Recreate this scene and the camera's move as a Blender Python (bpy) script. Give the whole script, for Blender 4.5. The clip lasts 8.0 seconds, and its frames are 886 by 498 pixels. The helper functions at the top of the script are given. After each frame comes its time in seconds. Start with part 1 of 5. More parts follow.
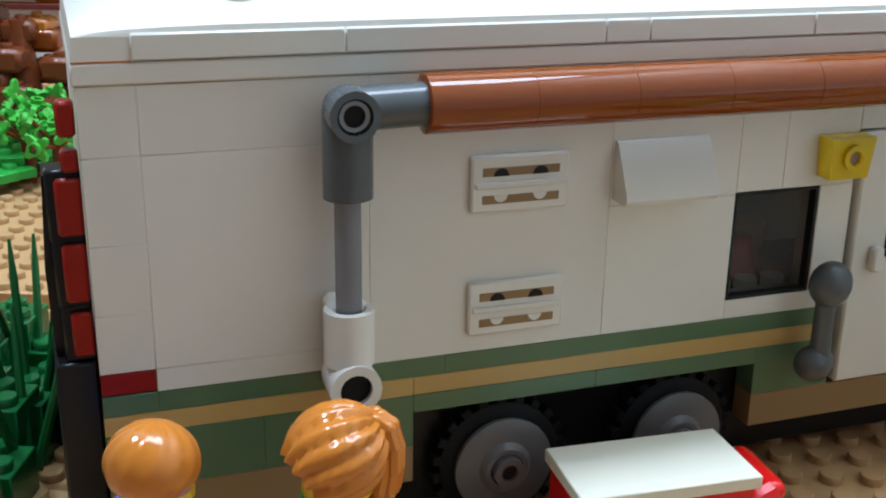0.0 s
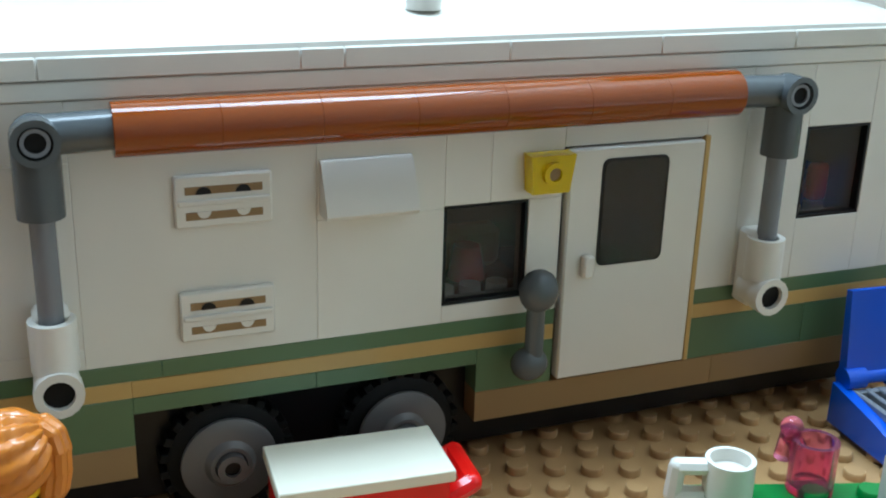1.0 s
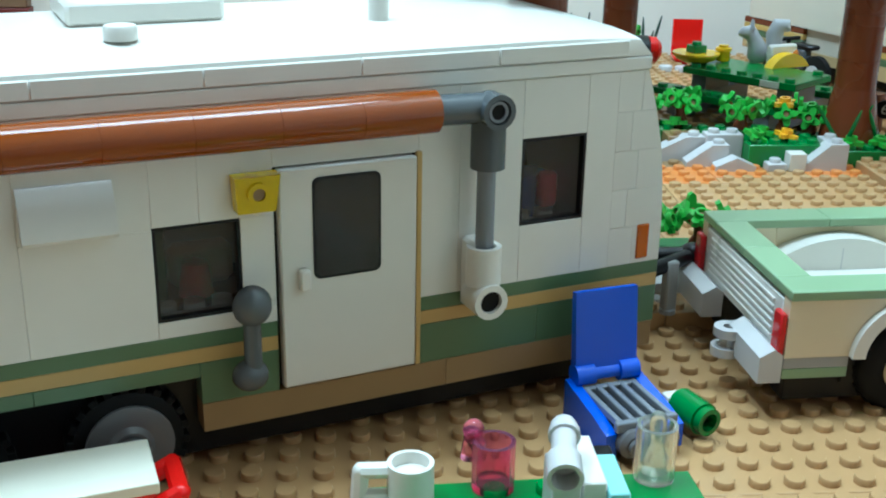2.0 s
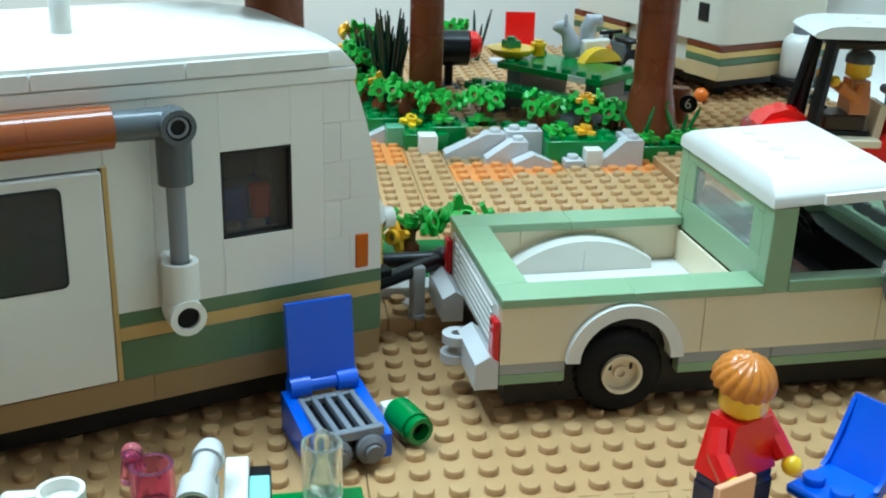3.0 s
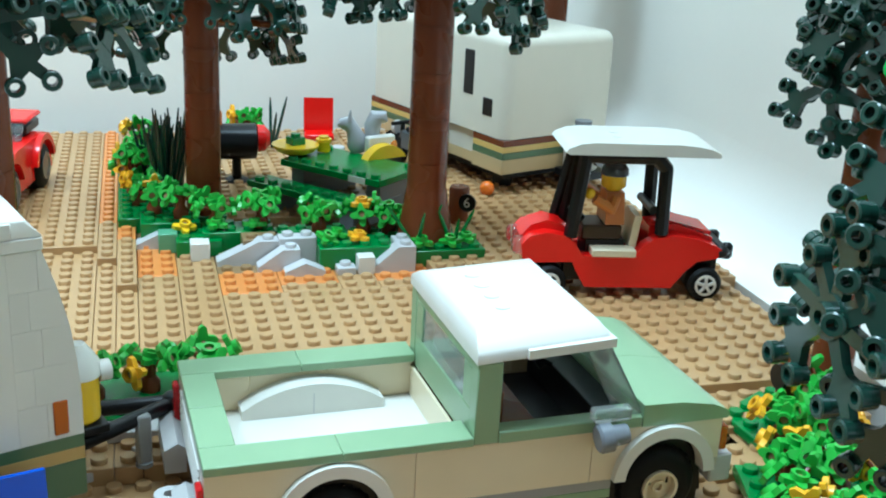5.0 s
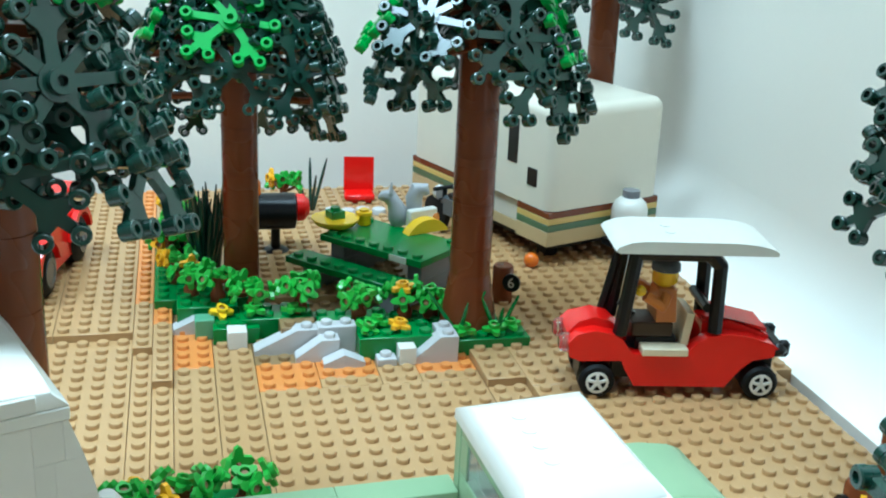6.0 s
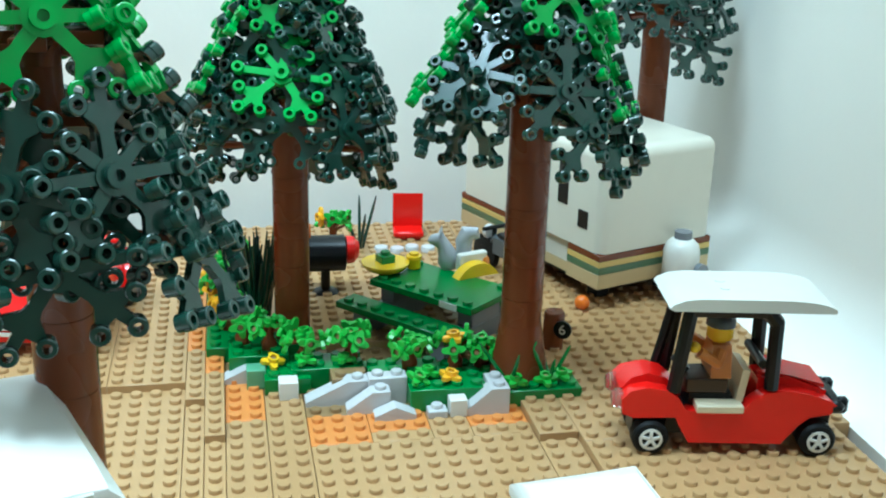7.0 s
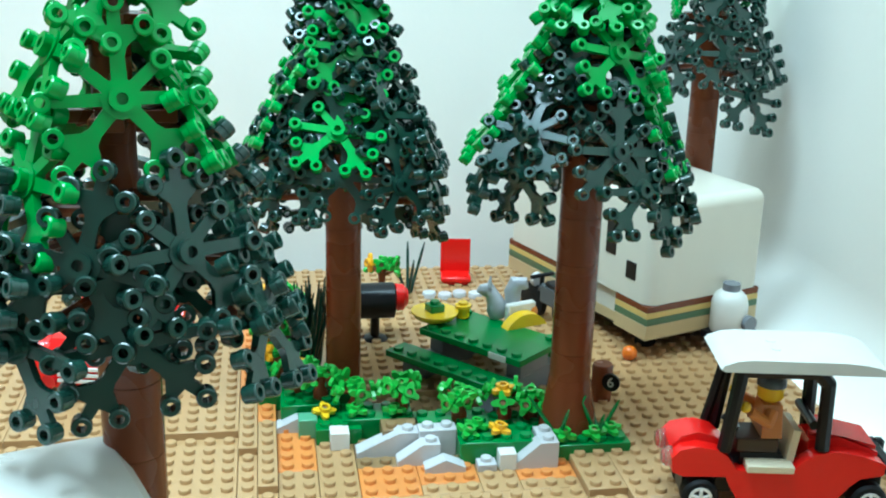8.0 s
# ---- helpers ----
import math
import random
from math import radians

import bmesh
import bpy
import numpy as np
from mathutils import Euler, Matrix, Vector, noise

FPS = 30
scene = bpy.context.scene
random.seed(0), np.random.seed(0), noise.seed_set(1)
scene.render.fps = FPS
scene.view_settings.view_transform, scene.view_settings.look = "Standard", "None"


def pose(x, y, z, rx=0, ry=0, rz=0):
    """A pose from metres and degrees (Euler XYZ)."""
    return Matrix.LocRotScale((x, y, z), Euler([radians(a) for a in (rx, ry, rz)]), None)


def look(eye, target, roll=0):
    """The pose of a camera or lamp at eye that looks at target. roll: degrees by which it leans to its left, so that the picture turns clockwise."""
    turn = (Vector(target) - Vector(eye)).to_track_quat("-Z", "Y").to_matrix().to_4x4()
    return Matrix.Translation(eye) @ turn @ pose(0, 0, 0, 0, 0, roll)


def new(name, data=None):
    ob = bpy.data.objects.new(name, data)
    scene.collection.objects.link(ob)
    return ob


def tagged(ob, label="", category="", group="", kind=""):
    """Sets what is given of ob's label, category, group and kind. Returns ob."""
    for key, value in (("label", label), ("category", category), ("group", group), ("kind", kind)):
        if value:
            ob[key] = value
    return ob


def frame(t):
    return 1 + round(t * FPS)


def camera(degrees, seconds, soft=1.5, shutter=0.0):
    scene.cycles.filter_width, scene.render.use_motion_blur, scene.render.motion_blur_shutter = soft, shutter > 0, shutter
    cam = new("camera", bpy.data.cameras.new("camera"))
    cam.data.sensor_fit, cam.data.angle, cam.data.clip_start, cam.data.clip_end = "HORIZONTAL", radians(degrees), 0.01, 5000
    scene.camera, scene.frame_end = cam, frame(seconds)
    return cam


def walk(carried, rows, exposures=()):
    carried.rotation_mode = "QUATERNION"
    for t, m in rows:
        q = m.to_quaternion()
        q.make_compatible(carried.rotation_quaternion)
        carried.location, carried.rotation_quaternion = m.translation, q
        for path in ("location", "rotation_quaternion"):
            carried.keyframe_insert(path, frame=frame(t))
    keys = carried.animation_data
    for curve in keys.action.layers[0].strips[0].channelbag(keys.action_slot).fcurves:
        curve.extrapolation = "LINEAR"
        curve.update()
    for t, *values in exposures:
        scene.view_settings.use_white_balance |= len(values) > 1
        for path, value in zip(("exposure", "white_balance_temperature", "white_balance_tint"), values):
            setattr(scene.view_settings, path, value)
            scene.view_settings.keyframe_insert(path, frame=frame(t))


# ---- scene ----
U = 0.008  # one stud
cam = camera(43.1, 8.0, soft=2.0)
ROWS = [
    (0.0, 0.000, 0.000, 14.046, -18.76, -0.85, 1.93),
    (0.5, 2.317, -0.504, 15.073, -19.80, -1.71, 1.01),
    (1.0, 5.292, -1.338, 15.346, -19.62, -1.58, -0.58),
    (1.5, 8.499, -2.115, 16.423, -20.06, -0.97, -1.80),
    (1.7, 9.321, -2.505, 16.400, -20.01, -1.09, -2.78),
    (2.8, 16.289, -2.539, 17.413, -21.04, -0.83, -7.12),
    (3.0, 17.168, -2.717, 17.431, -20.95, -1.50, -8.28),
    (3.5, 19.599, -3.301, 18.089, -20.89, -1.66, -11.24),
    (4.0, 20.959, -3.594, 18.573, -20.48, -2.54, -13.83),
    (4.5, 22.315, -3.465, 19.287, -19.80, -2.76, -15.54),
    (5.0, 22.137, -2.223, 21.165, -18.97, -2.83, -15.01),
    (5.2, 22.031, -1.506, 22.149, -19.38, -2.81, -14.57),
    (6.3, 22.672, 1.816, 25.714, -19.00, -2.49, -12.20),
    (6.5, 22.496, 2.122, 26.250, -19.06, -2.44, -11.60),
    (7.0, 22.413, 2.151, 27.141, -19.00, -1.62, -10.88),
    (7.5, 22.207, 1.435, 28.100, -18.26, -1.76, -10.28),
    (8.0, 21.659, 2.049, 28.755, -17.76, -1.58, -8.84),
]
walk(cam, [(t, pose(x * U, y * U, z * U, 90 + pitch, roll, yaw)) for t, x, y, z, pitch, roll, yaw in ROWS],
     exposures=[(0.0, -0.27, 5980, 24), (1.0, -0.2, 5780, 15), (1.5, -0.19, 5620, 8), (3.5, -0.12, 5570, 7), (4.5, -0.12, 5610, 9), (6.5, -0.15, 5600, 5), (8.0, -0.02, 5560, 3)])

# ---- light: a ceiling lamp and an added panel lamp over the table, in a white room ----
world = bpy.data.worlds.new("room_air")
scene.world = world
world.use_nodes = True
world.node_tree.nodes["Background"].inputs["Color"].default_value = (0.9, 0.97, 1.0, 1)
world.node_tree.nodes["Background"].inputs["Strength"].default_value = 0.28
lamp_data = bpy.data.lights.new("ceiling_lamp_light", "AREA")
lamp_data.shape, lamp_data.size, lamp_data.size_y = "RECTANGLE", 0.5, 0.14
lamp_data.energy, lamp_data.color = 31.5, (0.70, 0.92, 1.0)
lamp = new("ceiling_lamp_light", lamp_data)
lamp.matrix_world = look((-0.70, 0.16, 1.9), (0.16, 0.36, 0))
# Unseen panel, added for the awning roller's highlight and light from above.
panel_data = bpy.data.lights.new("panel_lamp_light", "AREA")
panel_data.shape, panel_data.size, panel_data.size_y = "RECTANGLE", 0.6, 0.28
panel_data.energy, panel_data.color = 11.0, (0.71, 0.93, 1.0)
panel = new("panel_lamp_light", panel_data)
panel.matrix_world = pose(0.11, 0.28, 1.0)


# ---- materials ----
def plastic(name, rgb, rough=0.3, vary=0.06, spec=0.5, clear=0.0, ior=1.5, metal=0.0):
    m = bpy.data.materials.new(name)
    m.use_nodes = True
    nt = m.node_tree
    b = nt.nodes["Principled BSDF"]
    b.inputs["Roughness"].default_value = rough
    b.inputs["Metallic"].default_value = metal
    b.inputs["Specular IOR Level"].default_value = spec
    b.inputs["IOR"].default_value = ior
    b.inputs["Transmission Weight"].default_value = clear
    tc = nt.nodes.new("ShaderNodeTexCoord")
    big = nt.nodes.new("ShaderNodeTexNoise")
    big.inputs["Scale"].default_value = 90
    big.inputs["Detail"].default_value = 2
    nt.links.new(tc.outputs["Object"], big.inputs["Vector"])
    info = nt.nodes.new("ShaderNodeObjectInfo")
    mix = nt.nodes.new("ShaderNodeMath")
    mix.operation = "ADD"
    nt.links.new(big.outputs["Fac"], mix.inputs[0])
    nt.links.new(info.outputs["Random"], mix.inputs[1])
    ramp = nt.nodes.new("ShaderNodeMapRange")
    ramp.inputs["From Min"].default_value, ramp.inputs["From Max"].default_value = 0.2, 1.8
    ramp.inputs["To Min"].default_value, ramp.inputs["To Max"].default_value = 1 - vary, 1 + vary
    nt.links.new(mix.outputs[0], ramp.inputs["Value"])
    hsv = nt.nodes.new("ShaderNodeHueSaturation")
    hsv.inputs["Color"].default_value = (*rgb, 1)
    nt.links.new(ramp.outputs[0], hsv.inputs["Value"])
    nt.links.new(hsv.outputs[0], b.inputs["Base Color"])
    fine = nt.nodes.new("ShaderNodeTexNoise")
    fine.inputs["Scale"].default_value = 60
    fine.inputs["Detail"].default_value = 1
    nt.links.new(tc.outputs["Object"], fine.inputs["Vector"])
    rr = nt.nodes.new("ShaderNodeMapRange")
    rr.inputs["To Min"].default_value, rr.inputs["To Max"].default_value = max(rough - 0.015, 0.02), rough + 0.02
    nt.links.new(fine.outputs["Fac"], rr.inputs["Value"])
    if clear == 0:
        nt.links.new(rr.outputs[0], b.inputs["Roughness"])
    return m


WHITE = plastic("white_plastic", (0.74, 0.71, 0.645), 0.28, 0.05)
CREAM = plastic("cream_plastic", (0.76, 0.64, 0.44), 0.3, 0.06)
TAN = plastic("tan_plastic", (0.465, 0.272, 0.118), 0.3, 0.07)
DARKTAN = plastic("dark_tan_plastic", (0.27, 0.165, 0.07), 0.32, 0.08)
STRIPE = plastic("stripe_tan_plastic", (0.50, 0.32, 0.105), 0.3, 0.06)
ORANGETAN = plastic("orange_plastic", (0.68, 0.24, 0.055), 0.3, 0.08)
SAND = plastic("sand_green_plastic", (0.26, 0.38, 0.215), 0.3, 0.06)
OLIVE = plastic("muted_green_plastic", (0.085, 0.155, 0.075), 0.3, 0.06)
GREEN = plastic("green_plastic", (0.006, 0.20, 0.035), 0.25, 0.1)
# Copy of GREEN, darkened for plants that stand in shadow.
SHADEGREEN = plastic("shaded_green_plastic", (0.004, 0.11, 0.025), 0.25, 0.1)
DARKGREEN = plastic("dark_green_plastic", (0.010, 0.044, 0.030), 0.2, 0.12, spec=0.75)
BROWN = plastic("reddish_brown_plastic", (0.175, 0.042, 0.012), 0.27, 0.1, spec=0.35)
ROLLER = plastic("orange_brown_plastic", (0.235, 0.045, 0.0), 0.05, 0.06, spec=0.5)
HAIR = plastic("nougat_brown_plastic", (0.55, 0.175, 0.02), 0.14, 0.06)
RED = plastic("red_plastic", (0.80, 0.008, 0.005), 0.2, 0.06)
BLUE = plastic("blue_plastic", (0.008, 0.09, 0.60), 0.22, 0.06)
NAVY = plastic("dark_blue_plastic", (0.01, 0.012, 0.04), 0.3)
YELLOW = plastic("yellow_plastic", (0.90, 0.55, 0.012), 0.24, 0.06)
AMBER = plastic("amber_yellow_plastic", (0.88, 0.43, 0.015), 0.25, 0.08)
BLACK = plastic("black_plastic", (0.007, 0.007, 0.008), 0.3, spec=0.3)
RUBBER = plastic("black_rubber", (0.007, 0.007, 0.007), 0.55, spec=0.18)
DGREY = plastic("dark_grey_plastic", (0.085, 0.095, 0.10), 0.22)
MGREY = plastic("grey_plastic", (0.20, 0.21, 0.23), 0.25)
PEWTER = plastic("pewter_grey_plastic", (0.125, 0.12, 0.12), 0.3)
MIDGREY = plastic("middle_grey_plastic", (0.34, 0.34, 0.335), 0.28)
LGREY = plastic("light_grey_plastic", (0.55, 0.53, 0.52), 0.28)
ORANGE = plastic("bright_orange_plastic", (0.75, 0.16, 0.01), 0.25)
NOUGAT = plastic("light_nougat_plastic", (0.75, 0.38, 0.20), 0.3)
TEAL = plastic("pale_teal_plastic", (0.28, 0.62, 0.60), 0.3)
C_RED = plastic("clear_red_plastic", (0.26, 0.010, 0.003), 0.32, 0.02, spec=0.25)
C_BRIGHTRED = plastic("clear_bright_red_plastic", (0.80, 0.015, 0.02), 0.08, 0.02, clear=0.35)
MUSTARD = plastic("mustard_plastic", (0.66, 0.45, 0.13), 0.3, 0.06)
PALETAN = plastic("pale_tan_plastic", (0.56, 0.41, 0.21), 0.3, 0.06)
IVORY = plastic("ivory_plastic", (0.74, 0.68, 0.56), 0.3, 0.04)
C_ORANGE = plastic("clear_orange_plastic", (0.75, 0.16, 0.01), 0.1, 0.02, clear=0.4)
C_YELLOW = plastic("clear_yellow_plastic", (1.0, 0.74, 0.0), 0.08, 0.02, clear=0.45)
C_PINK = plastic("clear_pink_plastic", (1.0, 0.33, 0.55), 0.05, 0.02, clear=0.92, ior=1.35)
C_CLEAR = plastic("clear_plastic", (0.94, 0.97, 0.95), 0.04, 0.01, clear=0.95, ior=1.3)
C_FROST = plastic("milky_clear_plastic", (0.97, 0.98, 0.93), 0.05, 0.01, clear=0.9, ior=1.42)
# Slightly hazy plastic; its pale share also stands in for whitish reflections.
C_HAZE = plastic("hazy_clear_plastic", (0.86, 0.9, 0.88), 0.03, 0.02, clear=0.84, ior=1.4)
C_SMOKE = plastic("smoked_glass", (0.55, 0.53, 0.50), 0.04, 0.02, spec=0.3, clear=0.93, ior=1.2)


def paint(name, rgb, scale, amount, rough=0.7, bump=0.0006):
    m = bpy.data.materials.new(name)
    m.use_nodes = True
    nt = m.node_tree
    b = nt.nodes["Principled BSDF"]
    b.inputs["Roughness"].default_value = rough
    tc = nt.nodes.new("ShaderNodeTexCoord")
    n1 = nt.nodes.new("ShaderNodeTexNoise")
    n1.inputs["Scale"].default_value, n1.inputs["Detail"].default_value = scale, 6
    n2 = nt.nodes.new("ShaderNodeTexNoise")
    n2.inputs["Scale"].default_value, n2.inputs["Detail"].default_value = scale * 40, 4
    for n in (n1, n2):
        nt.links.new(tc.outputs["Object"], n.inputs["Vector"])
    ramp = nt.nodes.new("ShaderNodeMapRange")
    ramp.inputs["To Min"].default_value, ramp.inputs["To Max"].default_value = 1 - amount, 1 + amount
    nt.links.new(n1.outputs["Fac"], ramp.inputs["Value"])
    hsv = nt.nodes.new("ShaderNodeHueSaturation")
    hsv.inputs["Color"].default_value = (*rgb, 1)
    nt.links.new(ramp.outputs[0], hsv.inputs["Value"])
    nt.links.new(hsv.outputs[0], b.inputs["Base Color"])
    bp = nt.nodes.new("ShaderNodeBump")
    bp.inputs["Strength"].default_value, bp.inputs["Distance"].default_value = 0.25, bump
    nt.links.new(n2.outputs["Fac"], bp.inputs["Height"])
    nt.links.new(bp.outputs[0], b.inputs["Normal"])
    return m


WALLPAINT = paint("white_wall_paint", (0.93, 0.90, 0.83), 3, 0.03)
WOOD = paint("brown_wood_table", (0.20, 0.12, 0.07), 6, 0.25, 0.5)
# Floor, far walls and ceiling are unseen; their tones set the bounced light.
CARPET = paint("brown_carpet", (0.14, 0.10, 0.07), 8, 0.2, 0.95, 0.003)
SIDE_BOUNCE = paint("side_wall_bounce_tone", (0.36, 0.29, 0.23), 3, 0.05)
CEILING = paint("ceiling_bounce_tone", (0.36, 0.36, 0.35), 4, 0.06)
BACK_BOUNCE = paint("back_wall_bounce_tone", (0.28, 0.21, 0.165), 4, 0.25)
BRIGHT_LEAF = plastic("leaf_bright_green_plastic", (0.015, 0.34, 0.045), 0.25, 0.12)
LEAFGREEN = plastic("lively_green_plastic", (0.05, 0.41, 0.045), 0.25, 0.12)

# ---- mesh building, in studs ----
class B:
    def __init__(self):
        self.v, self.f, self.k, self.i, self.m = [], [], [], 0, Matrix()

    def add(self, vs, fs):
        n = len(self.v)
        self.v += [self.m @ Vector(p) for p in vs]
        self.f += [tuple(n + j for j in f) for f in fs]
        self.k += [self.i] * len(fs)
        return self

    def box(self, x0, x1, y0, y1, z0, z1, c=0.035):
        lo, hi = (x0, y0, z0), (x1, y1, z1)
        c = min(c, (x1 - x0) * 0.45, (y1 - y0) * 0.45, (z1 - z0) * 0.45)
        vs, fs = [], []
        ix = {}
        for s in ((a, b, d) for a in (0, 1) for b in (0, 1) for d in (0, 1)):
            for ax in range(3):
                p = [(hi[k] - (c if k != ax else 0)) if s[k] else (lo[k] + (c if k != ax else 0)) for k in range(3)]
                ix[s, ax] = len(vs)
                vs.append(p)
            fs.append(tuple(ix[s, ax] for ax in range(3)))

        def corner(fixed):
            return tuple(fixed[k] for k in range(3))
        for ax in range(3):
            p, q = [k for k in range(3) if k != ax]
            for side in (0, 1):
                loop = []
                for u, w in ((0, 0), (1, 0), (1, 1), (0, 1)):
                    loop.append(ix[corner({ax: side, p: u, q: w}), ax])
                fs.append(tuple(loop))
            for u in (0, 1):
                for w in (0, 1):
                    s0, s1 = corner({ax: 0, p: u, q: w}), corner({ax: 1, p: u, q: w})
                    fs.append((ix[s0, p], ix[s1, p], ix[s1, q], ix[s0, q]))
        return self.add(vs, fs)

    def prism(self, pts, axis, a0, a1):
        def at(u, w, a):
            return {"x": (a, u, w), "y": (u, a, w), "z": (u, w, a)}[axis]
        n = len(pts)
        vs = [at(u, w, a0) for u, w in pts] + [at(u, w, a1) for u, w in pts]
        fs = [tuple(range(n)), tuple(range(2 * n - 1, n - 1, -1))]
        fs += [(i, (i + 1) % n, n + (i + 1) % n, n + i) for i in range(n)]
        return self.add(vs, fs)

    def rings(self, p0, p1, prof, n=16, caps=True):
        """A turned shape along p0-p1; prof: (share of the way, radius)."""
        p0, p1 = Vector(p0), Vector(p1)
        d = p1 - p0
        q = d.to_track_quat("Z", "Y")
        vs, fs = [], []
        for s, r in prof:
            for i in range(n):
                a = 2 * math.pi * i / n
                vs.append(p0 + d * s + q @ Vector((r * math.cos(a), r * math.sin(a), 0)))
        for k in range(len(prof) - 1):
            for i in range(n):
                j = (i + 1) % n
                fs.append((k * n + i, k * n + j, (k + 1) * n + j, (k + 1) * n + i))
        if caps:
            fs.append(tuple(range(n - 1, -1, -1)))
            fs.append(tuple((len(prof) - 1) * n + i for i in range(n)))
        return self.add(vs, fs)

    def sweep(self, path, radii, n=12):
        """One skin drawn along a bent path in the x-z plane."""
        path = [Vector(p) for p in path]
        vs, fs = [], []
        for i, (p, r) in enumerate(zip(path, radii)):
            d = (path[min(i + 1, len(path) - 1)] - path[max(i - 1, 0)]).normalized()
            side = Vector((0, 1, 0))
            up = d.cross(side)
            vs += [p + side * r * 0.8 * math.cos(2 * math.pi * k / n) + up * r * math.sin(2 * math.pi * k / n) for k in range(n)]
        for i in range(len(path) - 1):
            fs += [(i * n + k, i * n + (k + 1) % n, (i + 1) * n + (k + 1) % n, (i + 1) * n + k) for k in range(n)]
        fs += [tuple(range(n - 1, -1, -1)), tuple((len(path) - 1) * n + k for k in range(n))]
        return self.add(vs, fs)

    def cyl(self, p0, p1, r, r1=None, n=16):
        return self.rings(p0, p1, [(0, r), (1, r if r1 is None else r1)], n)

    def tube(self, p0, p1, R, r, n=16):
        p0, p1 = Vector(p0), Vector(p1)
        q = (p1 - p0).to_track_quat("Z", "Y")
        vs, fs = [], []
        for p, rad in ((p0, R), (p1, R), (p1, r), (p0, r)):
            for i in range(n):
                a = 2 * math.pi * i / n
                vs.append(p + q @ Vector((rad * math.cos(a), rad * math.sin(a), 0)))
        for k in range(4):
            for i in range(n):
                j, k2 = (i + 1) % n, (k + 1) % 4
                fs.append((k * n + i, k * n + j, k2 * n + j, k2 * n + i))
        return self.add(vs, fs)

    def ball(self, c, r, s=(1, 1, 1), n=14, m=9):
        vs, fs = [], []
        for k in range(m + 1):
            t = math.pi * k / m
            for i in range(n):
                a = 2 * math.pi * i / n
                vs.append((c[0] + r * s[0] * math.sin(t) * math.cos(a), c[1] + r * s[1] * math.sin(t) * math.sin(a), c[2] + r * s[2] * math.cos(t)))
        for k in range(m):
            for i in range(n):
                j = (i + 1) % n
                fs.append((k * n + i, (k + 1) * n + i, (k + 1) * n + j, k * n + j))
        return self.add(vs, fs)

    def hair(self, c, r, s, turns=9, depth=0.07, n=36, m=14, low=0.62):
        """A moulded cap of hair: a squashed ball with combed grooves, open below."""
        vs, fs = [], []
        for k in range(m + 1):
            t = math.pi * low * k / m
            for i in range(n):
                a = 2 * math.pi * i / n
                g = 1 + depth * (abs(math.sin(turns * a / 2 + 2.2 * t)) - 0.5) * math.sin(min(t * 1.4, math.pi / 2))
                vs.append((c[0] + r * g * s[0] * math.sin(t) * math.cos(a), c[1] + r * g * s[1] * math.sin(t) * math.sin(a), c[2] + r * g * s[2] * math.cos(t)))
        for k in range(m):
            for i in range(n):
                j = (i + 1) % n
                fs.append((k * n + i, (k + 1) * n + i, (k + 1) * n + j, k * n + j))
        fs.append(tuple(m * n + i for i in range(n)))
        return self.add(vs, fs)

    def rbox(self, x0, x1, y0, y1, z0, z1, r, top=True):
        """A box with round upright corners and a round upper edge."""
        levels = [(z0, 0.0), (z1 - r, 0.0)] + ([(z1 - r + r * math.sin(radians(a)), r - r * math.cos(radians(a))) for a in (18, 36, 54, 72, 90)] if top else [(z1, 0.0)])
        vs, fs = [], []
        for z, s in levels:
            for cx, cy, a0 in ((x1 - r, y1 - r, 0), (x0 + r, y1 - r, 90), (x0 + r, y0 + r, 180), (x1 - r, y0 + r, 270)):
                for k in range(6):
                    a = radians(a0 + 18 * k)
                    vs.append((cx + (r - s + 0.01) * math.cos(a), cy + (r - s + 0.01) * math.sin(a), z))
        n = 24
        for k in range(len(levels) - 1):
            for i in range(n):
                j = (i + 1) % n
                fs.append((k * n + i, k * n + j, (k + 1) * n + j, (k + 1) * n + i))
        fs.append(tuple(range(n - 1, -1, -1)))
        fs.append(tuple((len(levels) - 1) * n + i for i in range(n)))
        return self.add(vs, fs)

    def stud(self, x, y, z, n=12):
        return self.rings((x, y, z), (x, y, z + 0.21), [(0, 0.3), (0.82, 0.3), (1, 0.27)], n)

    def bar(self, pts, r, n=8):
        for a, b in zip(pts, pts[1:]):
            self.cyl(a, b, r, n=n)
        for p in pts[1:-1]:
            self.ball(p, r, n=8, m=6)
        return self




def mesh_of(name, b, mats):
    me = bpy.data.meshes.new(name)
    me.from_pydata([tuple(p * U) for p in b.v], [], b.f)
    for m in (mats if isinstance(mats, (list, tuple)) else [mats]):
        me.materials.append(m)
    me.polygons.foreach_set("material_index", b.k)
    bm = bmesh.new()
    bm.from_mesh(me)
    bmesh.ops.remove_doubles(bm, verts=bm.verts, dist=1e-7)
    bmesh.ops.recalc_face_normals(bm, faces=bm.faces)
    bm.to_mesh(me)
    bm.free()
    me.polygons.foreach_set("use_smooth", [True] * len(me.polygons))
    me.set_sharp_from_angle(angle=radians(38))
    return me


def part(name, b, mats, parent=None, label="", at=None):
    ob = new(name, b if isinstance(b, bpy.types.Mesh) else mesh_of(name, b, mats))
    if parent is not None:
        ob.parent = parent
    if at is not None:
        ob.matrix_local = at
    if label:
        tagged(ob, label)
    return ob


def thing(name, x, y, z, yaw, label, category, group="", kind=""):
    ob = new(name)
    ob.empty_display_size = 0.01
    ob.matrix_world = pose(x * U, y * U, z * U, 0, 0, yaw)
    return tagged(ob, label, category, group, kind)


